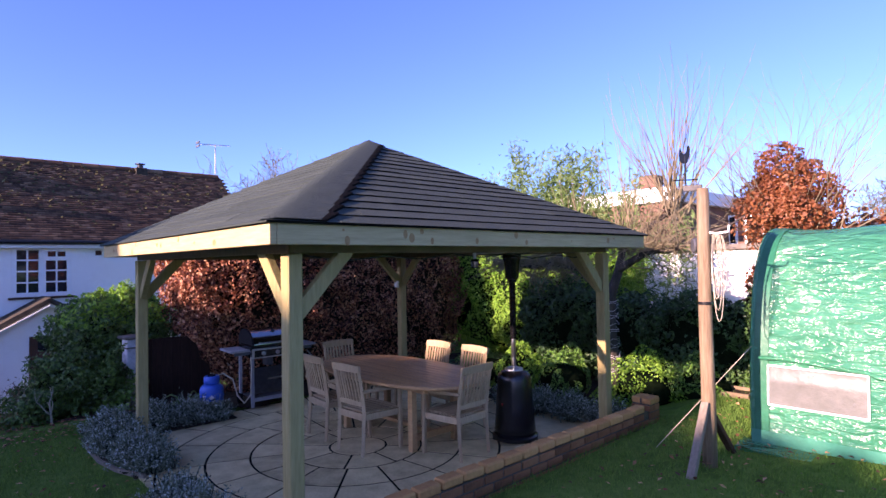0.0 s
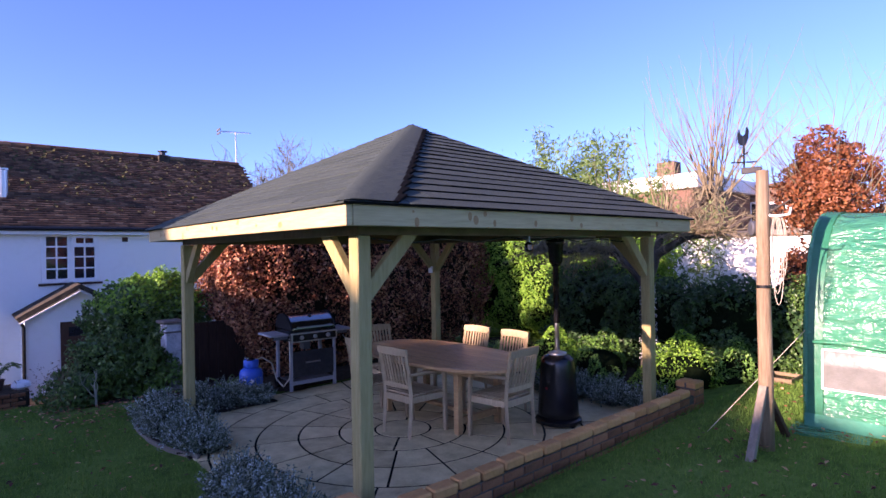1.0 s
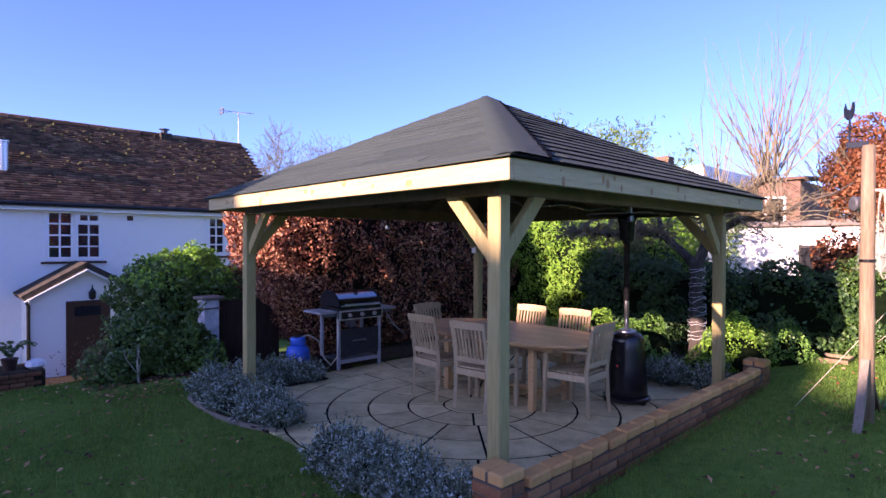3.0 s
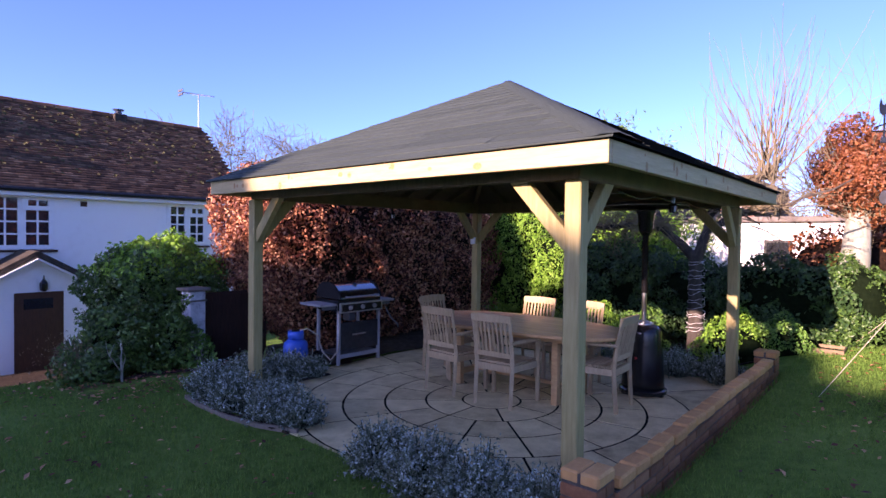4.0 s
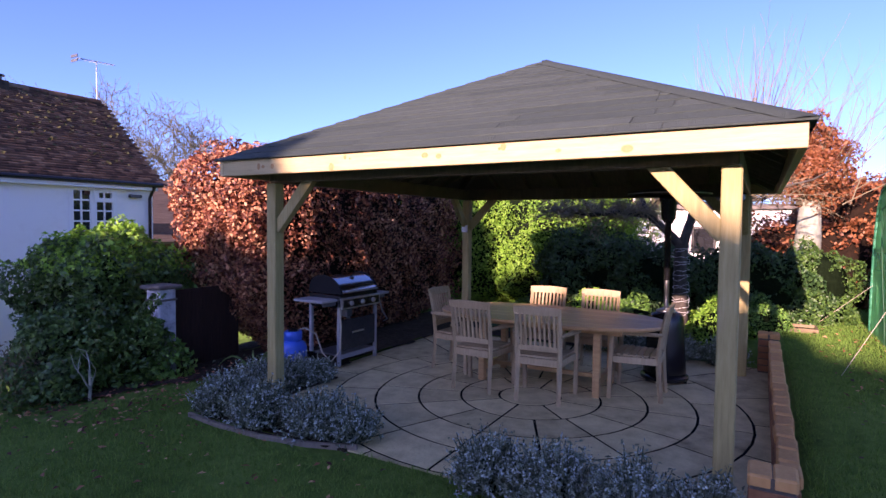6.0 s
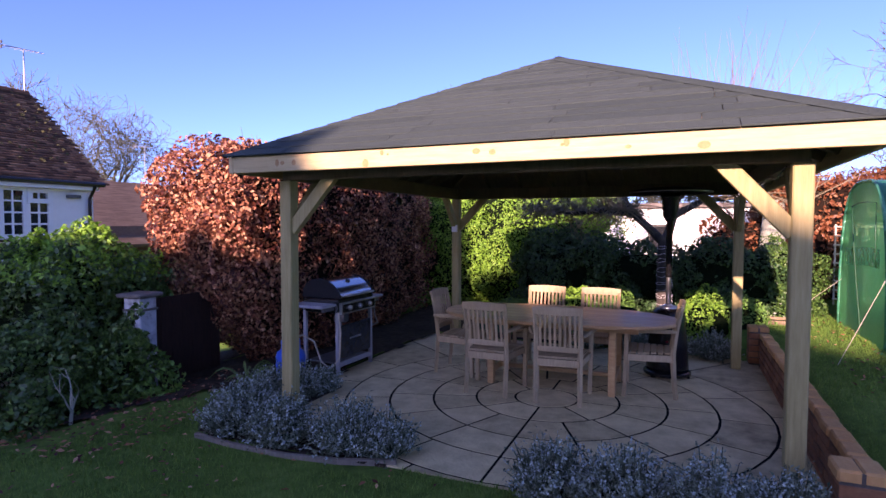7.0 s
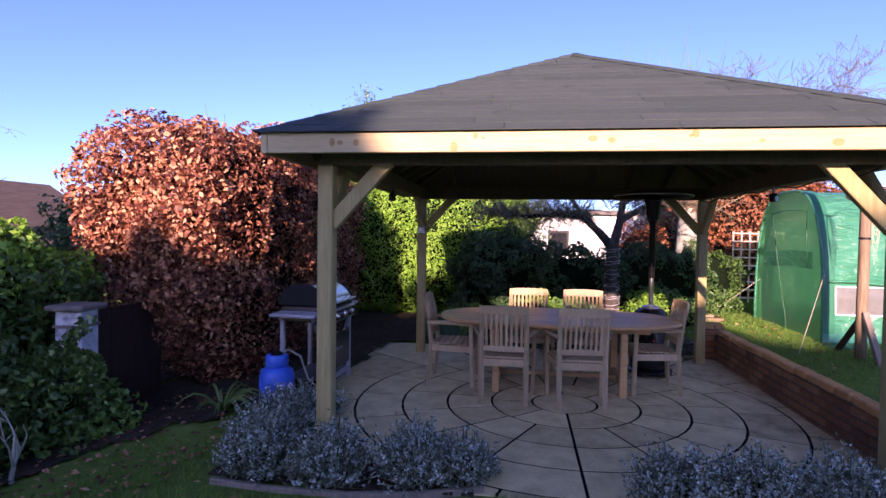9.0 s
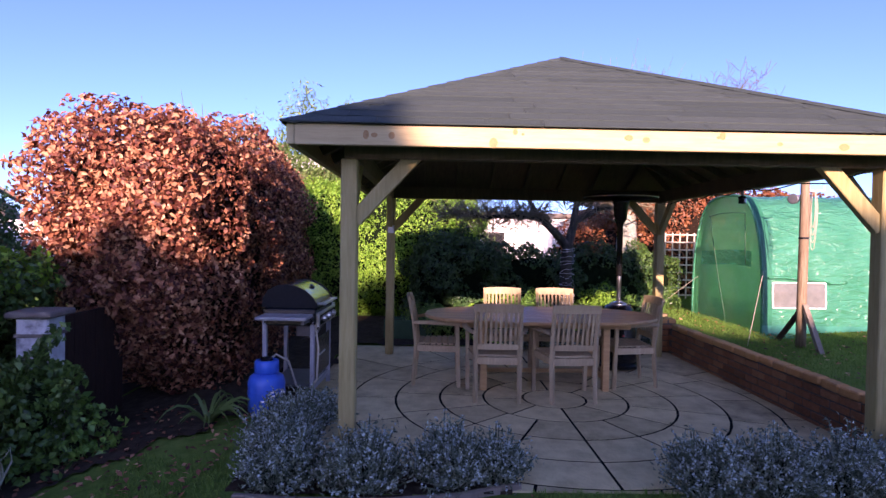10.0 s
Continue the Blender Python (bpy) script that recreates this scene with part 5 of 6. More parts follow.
part("roof", bar((9.1, -4.25, 2.42), (10.75, -4.25, 2.75), 3.0, 0.08), M_CAPST, shed)
low = thing("distant_house", "low house with brown tiled roof beyond the hedge", "house")
part("wall", box(9, 22, -1.5, 22, 30, 1.6), M_FARBRICK, low)
part("roof", bar((8.6, 24, 2.3), (22.4, 24, 2.3), 0.15, 6.0, up=(0, 1, 0.62)), M_FARTILE, low)
part("rear_slope", bar((8.6, 28.7, 2.3), (22.4, 28.7, 2.3), 0.15, 5.0, up=(0, -1, 0.62)), M_FARTILE, low)
aerial(16.5, 26, 3.3, 2.6, "thin television aerial on a distant roof")

# ---- beech hedge ----
rng = np.random.default_rng(21)


def hedge_piece(name, centre, radii, turn, n, size, material, core, power=5.0, label="", category="hedge", seed=0.0, group="", shell=0.22, rough=0.10, bottom=-1.0, wild=0.8, shrink=0.86, wide=0.6, taper=0.0):
    ob = thing(name, label, category, group, at=pose(*centre, 0, 0, turn))
    p, g = blob_points(rng, n, (0, 0, 0), radii, power, shell, rough, seed, bottom)
    if taper:
        k = np.clip(0.2 - p[:, 2] / radii[2], 0, 1) * np.clip(-p[:, 0] / radii[0], 0, 1)
        p[:, 0] += taper * k
    lf = part("foliage", leaf_mesh("foliage", p, g, size, material, rng, wild=wild, wide=wide), material, ob)
    lf["kind"] = "stuff"
    # solid dark filling in place of the shade behind the leaves
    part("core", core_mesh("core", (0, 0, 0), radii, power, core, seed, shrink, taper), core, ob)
    return ob


hedge = hedge_piece("beech_hedge", (2.08, 4.10, 1.34), (2.98, 0.88, 1.33), 4.5, 118000, 0.058, M_BEECH, M_CORE, 6.0, "clipped beech hedge keeping its brown winter leaves", seed=2.0, rough=0.12, taper=0.55)
sh = branches((-2.6, 0, 1.1), (0, 0, 1), 0.3, 0.004, 0, rng)
for _ in range(130):
    x, y = rng.uniform(-2.7, 2.9), rng.uniform(-0.75, 0.75)
    branches((x, y, 1.15), (rng.normal(0, 0.3), rng.normal(0, 0.3), 1), rng.uniform(0.15, 0.32), 0.004, 0, rng, out=sh)
part("top_growth", limb_mesh("top_growth", sh, M_TWIG, 3), M_TWIG, hedge)["kind"] = "stuff"


# ---- shrubs ----
def shrub(name, x, y, z, r, h, n, size, material, label, seed, power=2.4, group="border shrubs", core=None, turn=0, **k):
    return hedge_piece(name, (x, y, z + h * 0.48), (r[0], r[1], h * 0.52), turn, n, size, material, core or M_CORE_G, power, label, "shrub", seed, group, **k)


big = shrub("climbing_shrub", -1.40, 5.1, -0.2, (0.80, 0.85), 1.64, 34000, 0.060, M_LEAF, "dense glossy green climbing shrub beside the gate pillar", 3.1, 3.8, "", rough=0.15, shrink=0.76)
# lime top layer: new leaves, with sunlight on the crown put into their colour
p, g = blob_points(rng, 9000, (0, 0, 0.05), (0.78, 0.83, 0.86), 3.8, 0.18, 0.17, 3.1, 0.55)
lf = part("new_leaves", leaf_mesh("new_leaves", p, g, 0.068, M_LIME, rng), M_LIME, big)
lf["kind"] = "stuff"
shrub("low_shrub", -2.42, 4.0, -0.12, (0.34, 0.34), 0.52, 5200, 0.06, M_LEAF, "low green leafy shrub in the border", 4.4, rough=0.25, shrink=0.45, shell=0.7)
shrub("low_shrub", -1.60, 3.66, -0.06, (0.15, 0.12), 0.24, 800, 0.070, M_FRESH, "low broad-leaved plant by the gate pillar", 5.2, rough=0.35, shrink=0.4, shell=0.8)
shrub("low_shrub", -2.2, 4.5, -0.15, (0.45, 0.42), 0.90, 8000, 0.055, M_LEAF, "loose green leafy shrub in the border", 4.9, rough=0.3, shrink=0.5, shell=0.7)
shrub("low_shrub", -1.69, 3.84, -0.1, (0.24, 0.18), 1.0, 5200, 0.055, M_LEAF, "green leafy shrub against the gate pillar", 6.6, rough=0.35, shrink=0.4, shell=0.8)
# small pale stem
tagged(new("shrub_stem", limb_mesh("shrub_stem", branches((-2.38, 3.62, -0.10), (0.12, 0.05, 1), 0.40, 0.019, 2, np.random.default_rng(8), 0.5, 3, 0.1, 0.05, None, 0.62), M_PALE, 6)), "forked pale stem of a bare young shrub", "shrub")
# back border
shrub("conifer", 6.0, 2.5, 0, (1.1, 2.3), 2.55, 90000, 0.062, M_LIME, "bright yellow-green conifer hedge in sunlight", 6.2, 3.5, rough=0.16, wide=0.42)
shrub("laurel", 4.8, 0.75, 0, (0.6, 0.85), 1.50, 20000, 0.07, M_YEW, "dark green evergreen shrub in shade", 7.1, 2.8, rough=0.2)
shrub("laurel", 4.9, -0.55, 0, (0.6, 1.0), 1.25, 16000, 0.065, M_YEW, "dark green evergreen shrub behind the tree", 7.9, 2.8, rough=0.2)
shrub("laurel", 4.6, -1.85, 0.1, (0.6, 0.85), 1.25, 16000, 0.065, M_YEW, "dark green evergreen shrub in the border", 8.8, 2.8, rough=0.2)
for i, (x, y, r, h) in enumerate(((2.9, 0.35, 0.36, 0.62), (3.05, -0.35, 0.34, 0.52), (3.35, -1.45, 0.36, 0.52), (3.75, -2.0, 0.36, 0.50), (3.0, 1.0, 0.3, 0.45))):
    shrub("low_shrub", x, y, 0.0, (r, r * 1.1), h, 7500, 0.036, M_LIME if i in (0, 2) else M_FRESH, "low sunlit yellow-green shrub in the border", 10.0 + i, 2.4, rough=0.25)
shrub("ivy_bush", 4.6, -2.65, 0.1, (0.42, 0.42), 1.30, 13000, 0.045, M_LEAF, "ivy-green bush round the pale trunk", 15.0, 2.6, rough=0.2)
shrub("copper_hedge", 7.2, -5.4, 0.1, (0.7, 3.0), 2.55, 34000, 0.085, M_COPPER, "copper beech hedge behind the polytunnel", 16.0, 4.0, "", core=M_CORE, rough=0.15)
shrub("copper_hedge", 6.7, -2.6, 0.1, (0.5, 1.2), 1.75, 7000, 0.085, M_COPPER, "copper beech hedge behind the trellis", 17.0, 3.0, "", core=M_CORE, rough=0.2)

# ---- trees ----
rng = np.random.default_rng(33)


def tree(name, label, at, limbs, material, fine=None, leaves=None, fine_mat=None, sides=6, least=0.0):
    ob = thing(name, label, "tree", at=at)
    part("trunk", limb_mesh("trunk", limbs, material, sides + 2), material, ob)
    if fine:
        part("crown", limb_mesh("crown", fine, fine_mat or M_TWIG, 3, least), fine_mat or M_TWIG, ob)
    if leaves is not None:
        lf = part("leaves", leaves, None, ob)
        lf["kind"] = "stuff"
    return ob


# pollarded tree, wound with a string of small lamps
limbs = [([Vector(v) for v in ((0, 0, -0.05), (0.01, 0, 0.5), (0.0, 0.02, 1.0), (-0.02, 0.0, 1.42))], [0.13, 0.10, 0.088, 0.09]),
         ([Vector(v) for v in ((-0.02, 0, 1.38), (-0.05, 0.22, 1.62), (-0.08, 0.45, 1.82), (-0.1, 0.85, 1.88), (-0.1, 1.3, 1.84), (-0.1, 1.8, 1.90))], [0.075, 0.058, 0.05, 0.042, 0.034, 0.022]),
         ([Vector(v) for v in ((-0.02, 0, 1.38), (0.05, -0.10, 1.75), (0.10, -0.15, 2.05), (0.12, -0.2, 2.35))], [0.075, 0.06, 0.05, 0.042]),
         ([Vector(v) for v in ((0.05, -0.12, 1.80), (0.1, -0.5, 2.02), (0.0, -1.0, 2.05))], [0.06, 0.045, 0.02]),
         ([Vector(v) for v in ((-0.08, 0.45, 1.82), (0.1, 0.6, 2.1), (0.2, 0.7, 2.35))], [0.042, 0.034, 0.024])]
fine = []
limbs.append(([Vector(v) for v in ((0.10, -0.15, 2.05), (0.14, -0.45, 2.30), (0.18, -0.70, 2.48), (0.2, -0.85, 2.62))], [0.05, 0.04, 0.036, 0.034]))
limbs.append(([Vector(v) for v in ((0.0, -1.0, 2.05), (0.02, -1.25, 2.22), (0.05, -1.55, 2.30), (0.05, -1.75, 2.42))], [0.024, 0.018, 0.014, 0.008]))
for n_, head, wide_, lo_h, hi_h in ((56, (0.2, -0.85, 2.52), 0.50, 0.75, 1.45), (12, (0.12, -0.25, 2.3), 0.22, 0.5, 1.1), (10, (0.2, 0.7, 2.3), 0.25, 0.4, 0.8)):
    for _ in range(n_):
        b = Vector(head) + Vector(rng.normal(0, 0.07, 3))
        branches(b, (rng.normal(0, wide_ * 0.7), rng.normal(0, wide_), 1), rng.uniform(lo_h, hi_h), 0.0095, 1, rng, 0.22, 2, 0.05, 0.06, fine, 0.5)
for _ in range(240):
    y = rng.uniform(0.4, 2.0)
    branches((-0.1 + rng.normal(0, 0.05), y, 1.88), (rng.normal(0, 0.6), rng.normal(0, 0.8), rng.uniform(-0.4, 0.7)), rng.uniform(0.15, 0.42), 0.012, 2, rng, 0.8, 3, 0.25, 0.0, fine, 0.6)
for _ in range(110):
    y = rng.uniform(-1.1, 0.1)
    branches((rng.normal(0.05, 0.08), y, 2.05 + rng.normal(0, 0.08)), (rng.normal(0, 0.5), rng.normal(-0.3, 0.7), rng.uniform(-0.1, 0.9)), rng.uniform(0.25, 0.6), 0.010, 2, rng, 0.7, 3, 0.2, 0.0, fine, 0.6)
lt = tree("pollarded_tree", "bare pollarded tree with a wire of lamps round its trunk", pose(3.4, -0.93, 0.02), limbs, M_BARK, fine, sides=8)
pts = [((0.104 + 0.02 * math.exp(-2 * a * 0.0105)) * math.cos(a), (0.104 + 0.02 * math.exp(-2 * a * 0.0105)) * math.sin(a), 0.35 + a * 0.0105 + 0.02 * math.sin(a * 0.37) + 0.05 * noise.noise(Vector((a * 0.8, 0, 0)))) for a in np.linspace(0, 100, 900)]
part("lamp_wire", tube(pts, 0.0022, 4), M_LABEL, lt)

# copper-leaved tree on a pale stump-like trunk
limbs = [([Vector(v) for v in ((0, 0, -0.1), (0.0, 0.02, 0.7), (0.04, -0.02, 1.4), (0.08, -0.04, 2.0))], [0.24, 0.20, 0.19, 0.15])]
fine = []
for _ in range(90):
    branches((0.08 + rng.normal(0, 0.12), -0.04 + rng.normal(0, 0.2), 1.95), (rng.normal(0, 0.35), rng.normal(0, 0.55), 1), rng.uniform(0.85, 1.75), 0.010, 2, rng, 0.3, 2, 0.08, 0.03, fine, 0.5)
p, g = blob_points(rng, 17000, (0.03, 0.02, 2.66), (0.50, 0.54, 0.60), 2.3, 0.85, 0.22, 8.0)
lv = leaf_mesh("leaves", p, g, 0.058, M_COPPER, rng)
tree("copper_tree", "copper beech holding rust-red leaves on a pale trunk", pose(5.35, -2.55, 0.1), limbs, M_PALE, fine, lv, sides=8)

# bamboo clump behind the hedge
bam = thing("bamboo", "tall bamboo clump with pale green leaves", "bamboo", at=pose(8.0, 3.9, 0))
canes, lp, lo_ = [], [], []
for _ in range(75):
    b = Vector((rng.normal(0, 0.4), rng.normal(0, 1.6), 0))
    tip = rng.uniform(3.3, 4.9) * (1 - 0.06 * abs(b.y))
    lean = Vector((rng.normal(0, 0.25), rng.normal(0, 0.35), 0))
    pts = [b + lean * (k / 5) ** 2 + Vector((0, 0, tip * k / 5)) for k in range(6)]
    canes.append((pts, [0.014 * (1 - 0.15 * k) for k in range(6)]))
    for _ in range(420):
        k = rng.uniform(0.38, 1.02)
        lp.append(b + lean * k ** 2 + Vector((0, 0, tip * k)) + Vector(rng.normal(0, 0.15, 3)))
        lo_.append(rng.normal(0, 1, 3))
part("canes", limb_mesh("canes", canes, M_BAMBOO, 4), M_BAMBOO, bam)["kind"] = "stuff"
lf = part("leaves", leaf_mesh("leaves", np.array(lp), np.array(lo_), 0.14, M_BAMBOO, rng, wide=0.22, droop=0.5), M_BAMBOO, bam)
lf["kind"] = "stuff"


def bare_tree(x, y, z, h, seed, label, spread=0.6, least=0.008):
    """A leafless tree of height h: a short trunk, a ring of limbs and a dome of fine twigs."""
    r = np.random.default_rng(seed)
    limbs = branches((0, 0, 0), (0, 0, 1), h * 0.34, h * 0.020, 0, r, bend=0.05)
    fine = []
    for k in range(10):
        b = limbs[0][0][-1 if k < 7 else -2]
        a = 2 * math.pi * k / 10 + r.normal(0, 0.2)
        out_ = r.uniform(0.25, 1.0)
        branches(b, (math.cos(a) * out_, math.sin(a) * out_, 1), h * 0.20, h * 0.010, 5, r, spread, 3, 0.14, 0.02, fine, 0.74)
    tree("bare_tree", label, pose(x, y, z), limbs, M_BARK, fine, fine_mat=M_FARTWIG, least=least)


bare_tree(15.6, 34, -1.5, 13.5, 5, "leafless winter tree beyond the cottage", 0.6, 0.013)
bare_tree(22.0, 36, -1.5, 15.0, 6, "leafless winter tree beyond the cottage", 0.6, 0.013)
bare_tree(30.0, -14.6, 0, 15.0, 7, "leafless winter tree beyond the neighbours", 0.6, 0.012)
bare_tree(10.6, -6.2, 0, 4.6, 8, "leafless winter tree behind the copper hedge")
bare_tree(40, 0.8, 0, 9.0, 9, "pale leafless winter tree on the skyline", 0.6, 0.013)

# ---- lavender ----
rng = np.random.default_rng(41)


def lavender(x, y, r, h, z=0.0):
    ob = thing("lavender", "grey-purple lavender clump gone to seed", "lavender", "lavender clumps", at=pose(x, y, z))
    n = int(420 * (r / 0.25) ** 2)
    a = rng.uniform(0, 2 * math.pi, n)
    t = np.sqrt(rng.random(n))
    base = np.stack([np.cos(a) * t * r * 0.45, np.sin(a) * t * r * 0.45, np.zeros(n)], 1)
    tip = np.stack([np.cos(a) * t * r, np.sin(a) * t * r, h * (1.0 - 0.5 * t ** 2) * rng.uniform(0.55, 1.15, n)], 1) + rng.normal(0, 0.045, (n, 3))
    V, Q = [], []
    side = rng.normal(0, 1, (n, 3))
    d = tip - base
    side = np.cross(d, side)
    side /= np.linalg.norm(side, axis=1, keepdims=True)
    mid = base + d * 0.74
    for b, m, tp, s in zip(base, mid, tip, side):
        i = len(V)
        V += [b - s * 0.002, b + s * 0.002, m + s * 0.0035, m - s * 0.0035, m + s * 0.006, tp + s * 0.003, tp - s * 0.003, m - s * 0.006]
        Q += [(i, i + 1, i + 2, i + 3), (i + 4, i + 5, i + 6, i + 7)]
    sp = part("flower_tuft", raw_mesh("flower_tuft", V, Q, M_LAV), M_LAV, ob)
    sp["kind"] = "stuff"
    k = n * 8
    j = rng.integers(0, n, k)
    w = base[j] + d[j] * rng.uniform(0.35, 1.02, (k, 1)) ** 0.7 + rng.normal(0, 0.022, (k, 3))
    lf = part("foliage", leaf_mesh("foliage", w, d[j] / (np.linalg.norm(d[j], axis=1, keepdims=True)), 0.036, M_LAV, rng, wide=0.34, wild=1.4), M_LAV, ob)
    lf["kind"] = "stuff"
    w = np.repeat(tip, 5, axis=0) - np.repeat(d, 5, axis=0) * rng.uniform(0, 0.16, (n * 5, 1)) + rng.normal(0, 0.006, (n * 5, 3))
    hd = part("seed_head", leaf_mesh("seed_head", w, rng.normal(0, 1, (n * 5, 3)), 0.019, M_LAVTIP, rng, wide=0.7), M_LAVTIP, ob, "pale dried flower heads")
    hd["kind"] = "stuff"
    # dark filling for the shade inside the clump
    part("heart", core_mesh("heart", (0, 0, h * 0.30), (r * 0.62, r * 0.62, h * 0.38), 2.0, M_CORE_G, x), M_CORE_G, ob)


for x, y, r, h in ((-2.05, 2.12, 0.27, 0.36), (-2.08, 1.62, 0.26, 0.34), (-1.98, 1.10, 0.26, 0.33), (-1.95, 0.78, 0.20, 0.28),
                   (-1.55, 2.25, 0.25, 0.34), (-1.12, 2.26, 0.24, 0.31), (-0.84, 2.14, 0.18, 0.23),
                   (-2.12, -0.45, 0.24, 0.33), (-2.14, -0.88, 0.26, 0.36), (-2.15, -1.32, 0.26, 0.36), (-2.10, -1.72, 0.24, 0.34),
                   (2.25, -1.55, 0.25, 0.30), (2.28, -1.05, 0.25, 0.30), (2.30, -0.55, 0.25, 0.30), (2.3, 0.0, 0.22, 0.26)):
    lavender(x, y, r, h)


def draped(name, poly, label):
    """A bed of soil that follows the ground, with an uneven edge."""
    V, Q = [], []
    xs, ys = [p[0] for p in poly], [p[1] for p in poly]
    step = 0.06
    for i in range(int((max(xs) - min(xs)) / step) + 1):
        for j in range(int((max(ys) - min(ys)) / step) + 1):
            x, y = min(xs) + i * step, min(ys) + j * step
            cx, cy = x + step / 2 + 0.30 * noise.noise(Vector((x * 2.3, y * 2.3, 5.0))), y + step / 2 + 0.30 * noise.noise(Vector((x * 2.3, y * 2.3, 9.0)))
            inside = False
            for (ax, ay), (bx, by) in zip(poly, poly[1:] + poly[:1]):
                if (ay > cy) != (by > cy) and cx < (bx - ax) * (cy - ay) / (by - ay) + ax:
                    inside = not inside
            if inside:
                k = len(V)
                for dx, dy in ((0, 0), (step, 0), (step, step), (0, step)):
                    u, v = x + dx, y + dy
                    V.append((u, v, lift(u, v) + 0.022 + 0.012 * noise.noise(Vector((u * 5, v * 5, 0)))))
                Q.append((k, k + 1, k + 2, k + 3))
    tagged(new(name, raw_mesh(name, V, Q, M_SOIL)), label, "flower bed", kind="structure")


draped("flower_bed", [(-2.25, 2.40), (-2.25, 1.4), (-2.12, 0.72), (-2.12, 2.44)], "bare dark soil of the lavender bed")
draped("flower_bed", [(-2.3, 3.6), (-1.2, 3.05), (5.0, 2.75), (5.2, 3.6), (-1.0, 4.4), (-2.2, 5.0), (-2.8, 4.4)], "dark soil under the hedge and shrubs")
draped("flower_bed", [(-0.75, 2.38), (2.3, 2.34), (5.2, 2.3), (5.2, 3.3), (-0.9, 3.5)], "dark soil between the patio and the hedge")
# the next two sheets are added to darken the sunlit lawn there
draped("flower_bed", [(-1.3, 4.3), (1.6, 4.3), (2.2, 7.5), (-1.5, 7.5)], "dark soil sheet added over sunlit grass behind the gate and hedge")
draped("flower_bed", [(-6.5, 6.3), (-1.5, 6.6), (-1.0, 11.0), (-6.5, 11.0)], "dark soil sheet added over the lawn before the porch")
draped("flower_bed", [(2.33, -1.75), (4.9, -1.75), (5.2, 2.5), (2.33, 2.5)], "dark soil of the back border")
solid("flower_bed", box(-2.12, 0.72, -0.05, -1.72, 2.44, 0.012), M_SOIL, "soil strip under the lavender beside the patio", "flower bed", kind="structure")
solid("flower_bed", box(-1.72, 2.05, -0.05, -0.62, 2.44, 0.013), M_SOIL, "soil strip under the lavender by the barbecue", "flower bed", kind="structure")

# spiky leaves at the hedge foot
sp = thing("strap_plant", "drooping strap-leaved plant at the hedge foot", "plant", at=pose(-0.95, 3.0, 0))
for k in range(22):
    a = rng.uniform(0, 2 * math.pi)
    l = rng.uniform(0.2, 0.42)
    q = [(math.cos(a) * l * t, math.sin(a) * l * t, 0.20 * math.sin(t * 2.7) * l / 0.4) for t in np.linspace(0, 1, 6)]
    part("leaf", tube(q, [0.012, 0.014, 0.013, 0.011, 0.007, 0.002], 3), M_BAMBOO, sp)

# withered shrub and a tuft of blades at the border's end
r8 = np.random.default_rng(77)
dead = thing("withered_shrub", "brown withered shrub with thin dry stems", "shrub", at=pose(-2.66, 4.22, -0.12))
stems = []
for _ in range(26):
    branches((r8.normal(0, 0.10), r8.normal(0, 0.10), 0), (r8.normal(0, 0.35), r8.normal(0, 0.35), 1), r8.uniform(0.25, 0.42), 0.008, 2, r8, 0.45, 2, 0.15, 0.0, stems, 0.6)
part("stems", limb_mesh("stems", stems, M_TWIG, 3), M_TWIG, dead)["kind"] = "stuff"
p, g = blob_points(r8, 420, (0, 0, 0.32), (0.22, 0.22, 0.28), 2.0, 0.9, 0.3, 6.0)
part("dry_leaves", leaf_mesh("dry_leaves", p, g, 0.040, M_DRY, r8, wide=0.4), M_DRY, dead)["kind"] = "stuff"
tuft = thing("grass_tuft", "tall tuft of arching green and straw blades", "grass", at=pose(-2.58, 4.62, -0.16))
for k in range(46):
    a = r8.uniform(0, 2 * math.pi)
    l, hh = r8.uniform(0.08, 0.34), r8.uniform(0.30, 0.58)
    q = [(math.cos(a) * l * t ** 1.6, math.sin(a) * l * t ** 1.6, hh * math.sin(t * 1.9)) for t in np.linspace(0, 1, 5)]
    part("blade", tube(q, [0.007, 0.008, 0.007, 0.005, 0.001], 3), M_DRY if k % 3 == 0 else M_BAMBOO, tuft)

tg = thing("plant_trough", "dark green plastic plant trough beside the patio", "trough", at=pose(2.95, 1.55, 0.02, 0, 0, 80))
for x0, y0, x1, y1 in ((-0.35, -0.17, 0.35, -0.15), (-0.35, 0.15, 0.35, 0.17), (-0.35, -0.15, -0.33, 0.15), (0.33, -0.15, 0.35, 0.15)):
    part("side", box(x0, y0, 0, x1, y1, 0.28, 0.004), M_TROUGH, tg)
part("soil", box(-0.33, -0.15, 0.01, 0.33, 0.15, 0.24), M_SOIL, tg)
# fern in a pot by the porch, on a low brick bed
bed = thing("raised_bed", "low dark brick raised bed near the porch", "raised bed", at=pose(-3.9, 8.0, -1.07))
for c in range(8):
    for i in range(9):
        ob = part("brick", brick, M_BRICK, bed)
        ob.matrix_basis = pose(-0.9 + i * 0.222 + (0.11 if c % 2 else 0), -0.42, 0.04 + c * 0.075)
part("soil", box(-1.0, -0.39, 0, 1.15, 0.5, 0.61), M_SOIL, bed)
solid("white_stone", lathe([(0.10, 0), (0.16, 0.05), (0.14, 0.12), (0.05, 0.16)], 9, m=pose(-2.85, 7.9, -0.46)), M_LABEL, "pale rounded stone on the raised bed", "stone")
fp = thing("potted_fern", "arching fern in a dark pot near the cottage", "potted plant", at=pose(-3.2, 8.0, -0.46) @ Matrix.Scale(0.55, 4))
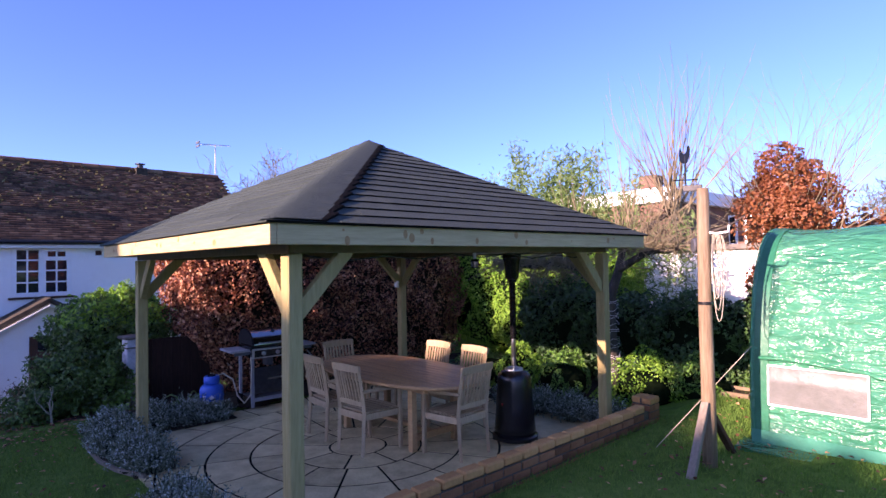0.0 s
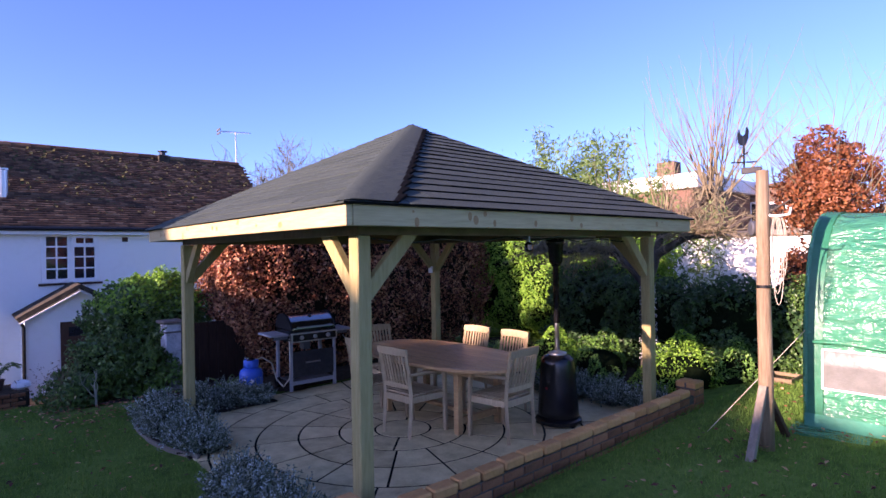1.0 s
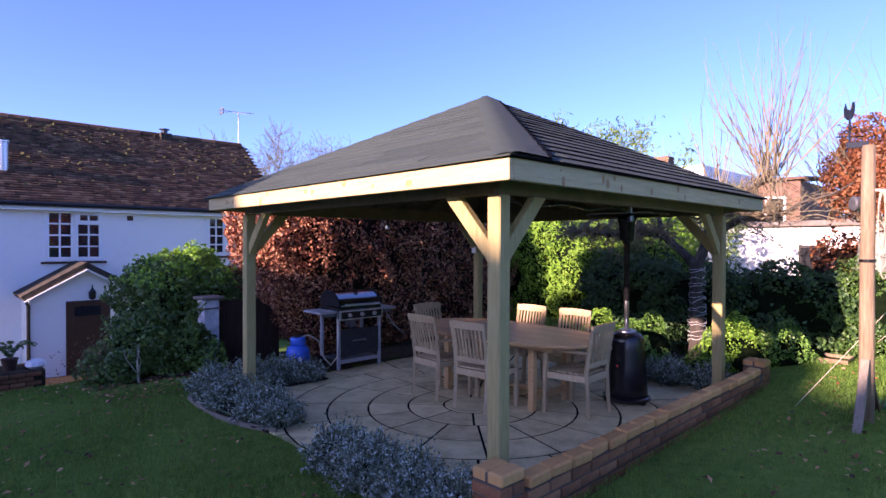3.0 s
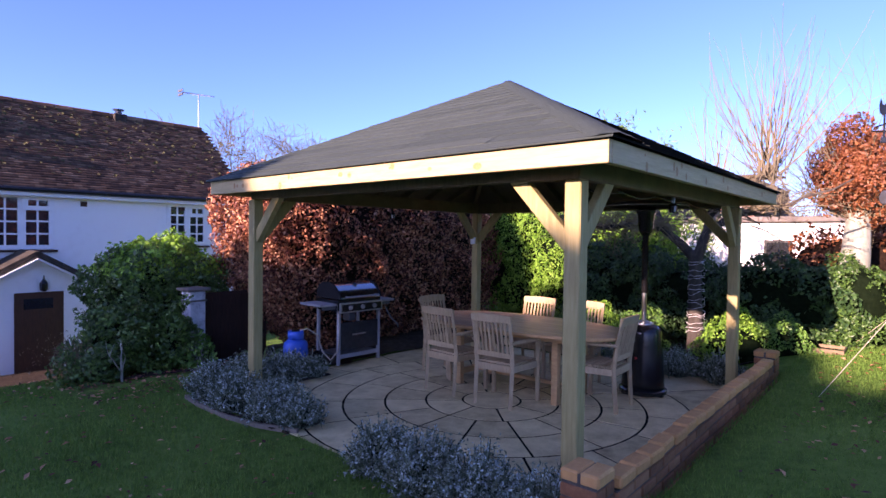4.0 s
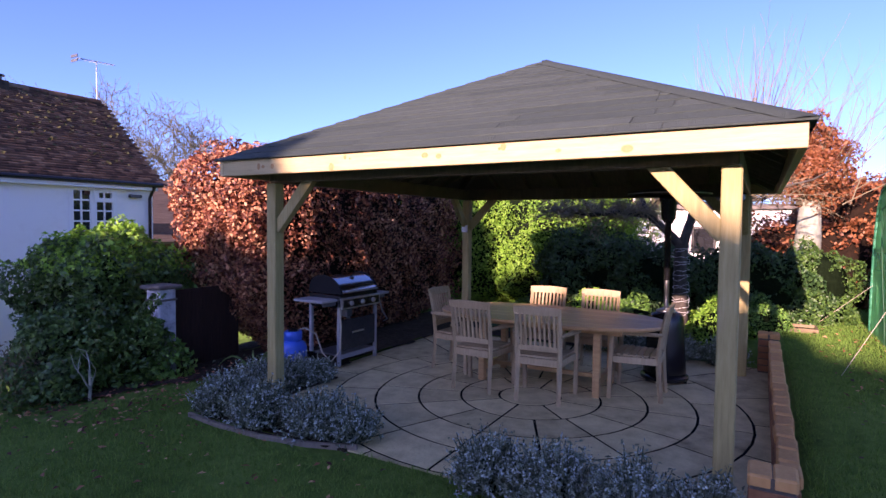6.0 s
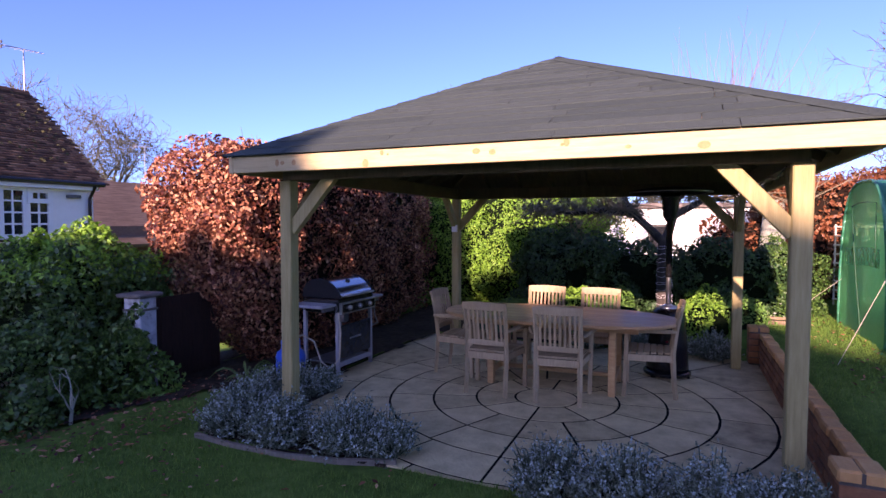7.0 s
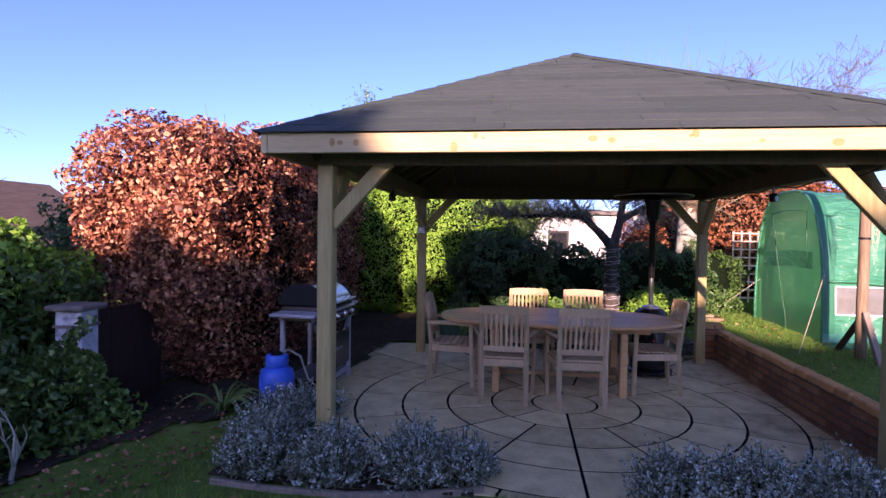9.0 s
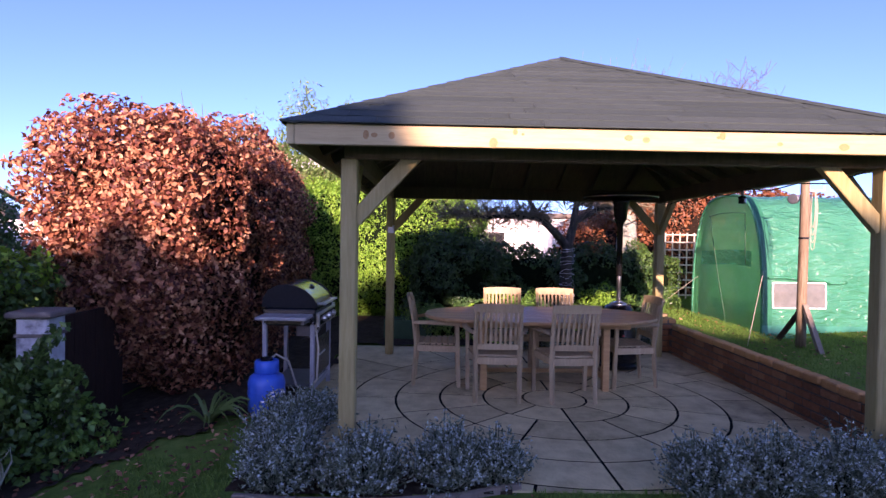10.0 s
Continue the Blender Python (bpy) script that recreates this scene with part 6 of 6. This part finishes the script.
part("pot", lathe([(0.16, 0), (0.22, 0.32), (0.24, 0.34), (0.22, 0.36)], 18), M_DARKW, fp)
wv, wg = [], []
for k in range(16):
    a = 2 * math.pi * k / 16 + rng.normal(0, 0.1)
    for t in np.linspace(0.05, 1, 26):
        for s in (-1, 1):
            wv.append((math.cos(a) * 0.7 * t - s * math.sin(a) * 0.05 * (1 - t), math.sin(a) * 0.7 * t + s * math.cos(a) * 0.05 * (1 - t), 0.36 + 0.45 * math.sin(t * 2.2)))
            wg.append((0, 0, 1))
part("fronds", leaf_mesh("fronds", np.array(wv), np.array(wg), 0.12, M_LEAF, rng, wide=0.3, wild=0.4), M_LEAF, fp)

# ---- far woods and roofs on the skyline ----
rng = np.random.default_rng(61)
bm = bmesh.new()
for k in range(80):
    a = radians(-60 + 165 * (k + rng.uniform(-0.3, 0.3)) / 80)
    r = rng.uniform(75, 95)
    tall, wide = rng.uniform(3.0, 5.2), rng.uniform(3.0, 5.5)
    own = bmesh.new()
    bmesh.ops.create_icosphere(own, subdivisions=3, radius=1)
    for v in own.verts:
        v.co *= 1 + 0.30 * noise.noise(v.co * 2.5 + Vector((k, 0, 0))) + 0.22 * noise.noise(v.co * 7 + Vector((0, k, 0)))
        v.co = Vector((v.co.x * wide, v.co.y * wide, v.co.z * tall)) + Vector((r * math.cos(a), r * math.sin(a), -0.5))
    join(bm, own)
tagged(new("far_woods", mesh_of("far_woods", bm, M_FARWOOD)), "hazy bare winter woods on the skyline", "woods", kind="stuff")
gh = thing("distant_house", "white gabled house with grey roof on the skyline", "house", at=pose(27.5, 26.5, -0.5, 0, 0, 35))
part("wall", box(-4, -3, 0, 4, 3, 2.6), M_RENDER, gh)
for s_ in (-1, 1):
    part("roof_slope", bar((-4.3, s_ * 1.65, 3.5), (4.3, s_ * 1.65, 3.5), 0.12, 3.9, 0, up=(0, -s_ * 3.3, 1.9)), M_CAPST, gh)
hazel = thing("evergreen_tree", "dark evergreen tree beyond the gate", "tree", at=pose(10.5, 14.0, -1.0))
p, g = blob_points(rng, 5200, (0, 0, 2.0), (1.2, 1.2, 1.7), 2.2, 0.6, 0.35, 4.0)
part("leaves", leaf_mesh("leaves", p, g, 0.16, M_YEW, rng), M_YEW, hazel)["kind"] = "stuff"
part("trunk", tube([(0, 0, -0.2), (0, 0.05, 1.0), (0.05, 0, 2.4)], [0.14, 0.11, 0.05], 8), M_BARK, hazel)

# ---- grass and fallen leaves ----
rng = np.random.default_rng(51)
n = 260000
gx = np.concatenate([rng.uniform(-5.0, -1.6, n // 2), rng.uniform(-3.0, 6.5, n // 2)])
gy = np.concatenate([rng.uniform(-5.0, 6.0, n // 2), rng.uniform(-7.5, -2.2, n // 2)])
keep = ~((gx > -2.10) & (gx < 2.6) & (gy > -2.15) & (gy < 2.45)) & ~((gx > tx0 - 0.05) & (gx < tx1) & (gy < ty0))
keep &= ~((gx > -2.3) & (gx < -0.5) & (gy > 0.6) & (gy < 2.45)) & ~((gx > -3.0) & (gx < 5) & (gy > 3.2) & (gy < 4.4))
gx, gy = gx[keep], gy[keep]
gz = np.array([lift(x, y) for x, y in zip(gx, gy)])
n = len(gx)
base = np.stack([gx, gy, gz - 0.004], 1)
a = rng.uniform(0, 2 * math.pi, n)
wd = np.stack([np.cos(a), np.sin(a), np.zeros(n)], 1) * 0.0035
tip = base + np.stack([rng.normal(0, 0.014, n), rng.normal(0, 0.014, n), rng.uniform(0.018, 0.048, n)], 1)
V = np.stack([base - wd, base + wd, tip], 1).reshape(-1, 3)
tagged(new("grass", raw_mesh("grass", V, np.arange(n * 3).reshape(-1, 3), M_GRASS)), "short green lawn grass", "grass", kind="stuff")
n = 1300
fx = np.concatenate([rng.uniform(-4.6, -2.2, n // 2), rng.uniform(-2.0, 4.5, n // 2), rng.uniform(-3.0, -0.5, 420)])
fy = np.concatenate([rng.uniform(-4.5, 5.0, n // 2), rng.uniform(-5.0, -2.5, n // 2), rng.uniform(2.6, 3.7, 420)])
w = np.array([(x, y, lift(x, y) + 0.028) for x, y in zip(fx, fy)])
tagged(new("fallen_leaves", leaf_mesh("fallen_leaves", w, np.tile([[0, 0, 1.0]], (len(w), 1)), 0.05, M_BEECH, rng, wild=0.25)), "scattered brown fallen leaves on the lawn", "leaves", kind="stuff")

# ---- behind the camera: a far belt of trees that shades the lower garden ----
belt = thing("tree_belt", "dark evergreen tree belt closing the garden", "trees")
for k in range(13):
    y = -11.8 + k * 1.7
    h = (7.87 if y > -1.2 else 7.50) + 0.15 * noise.noise(Vector((k * 1.7, 0, 0)))
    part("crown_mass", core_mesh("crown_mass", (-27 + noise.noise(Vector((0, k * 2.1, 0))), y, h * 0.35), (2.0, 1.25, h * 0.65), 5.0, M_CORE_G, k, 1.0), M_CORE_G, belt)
p, g = blob_points(rng, 2600, (-27.0, 3.65, 7.2), (1.2, 0.85, 1.6), 2.4, 0.9, 0.3, 2.0)
part("taller_crown", leaf_mesh("taller_crown", p, g, 0.42, M_YEW, rng), M_YEW, belt)
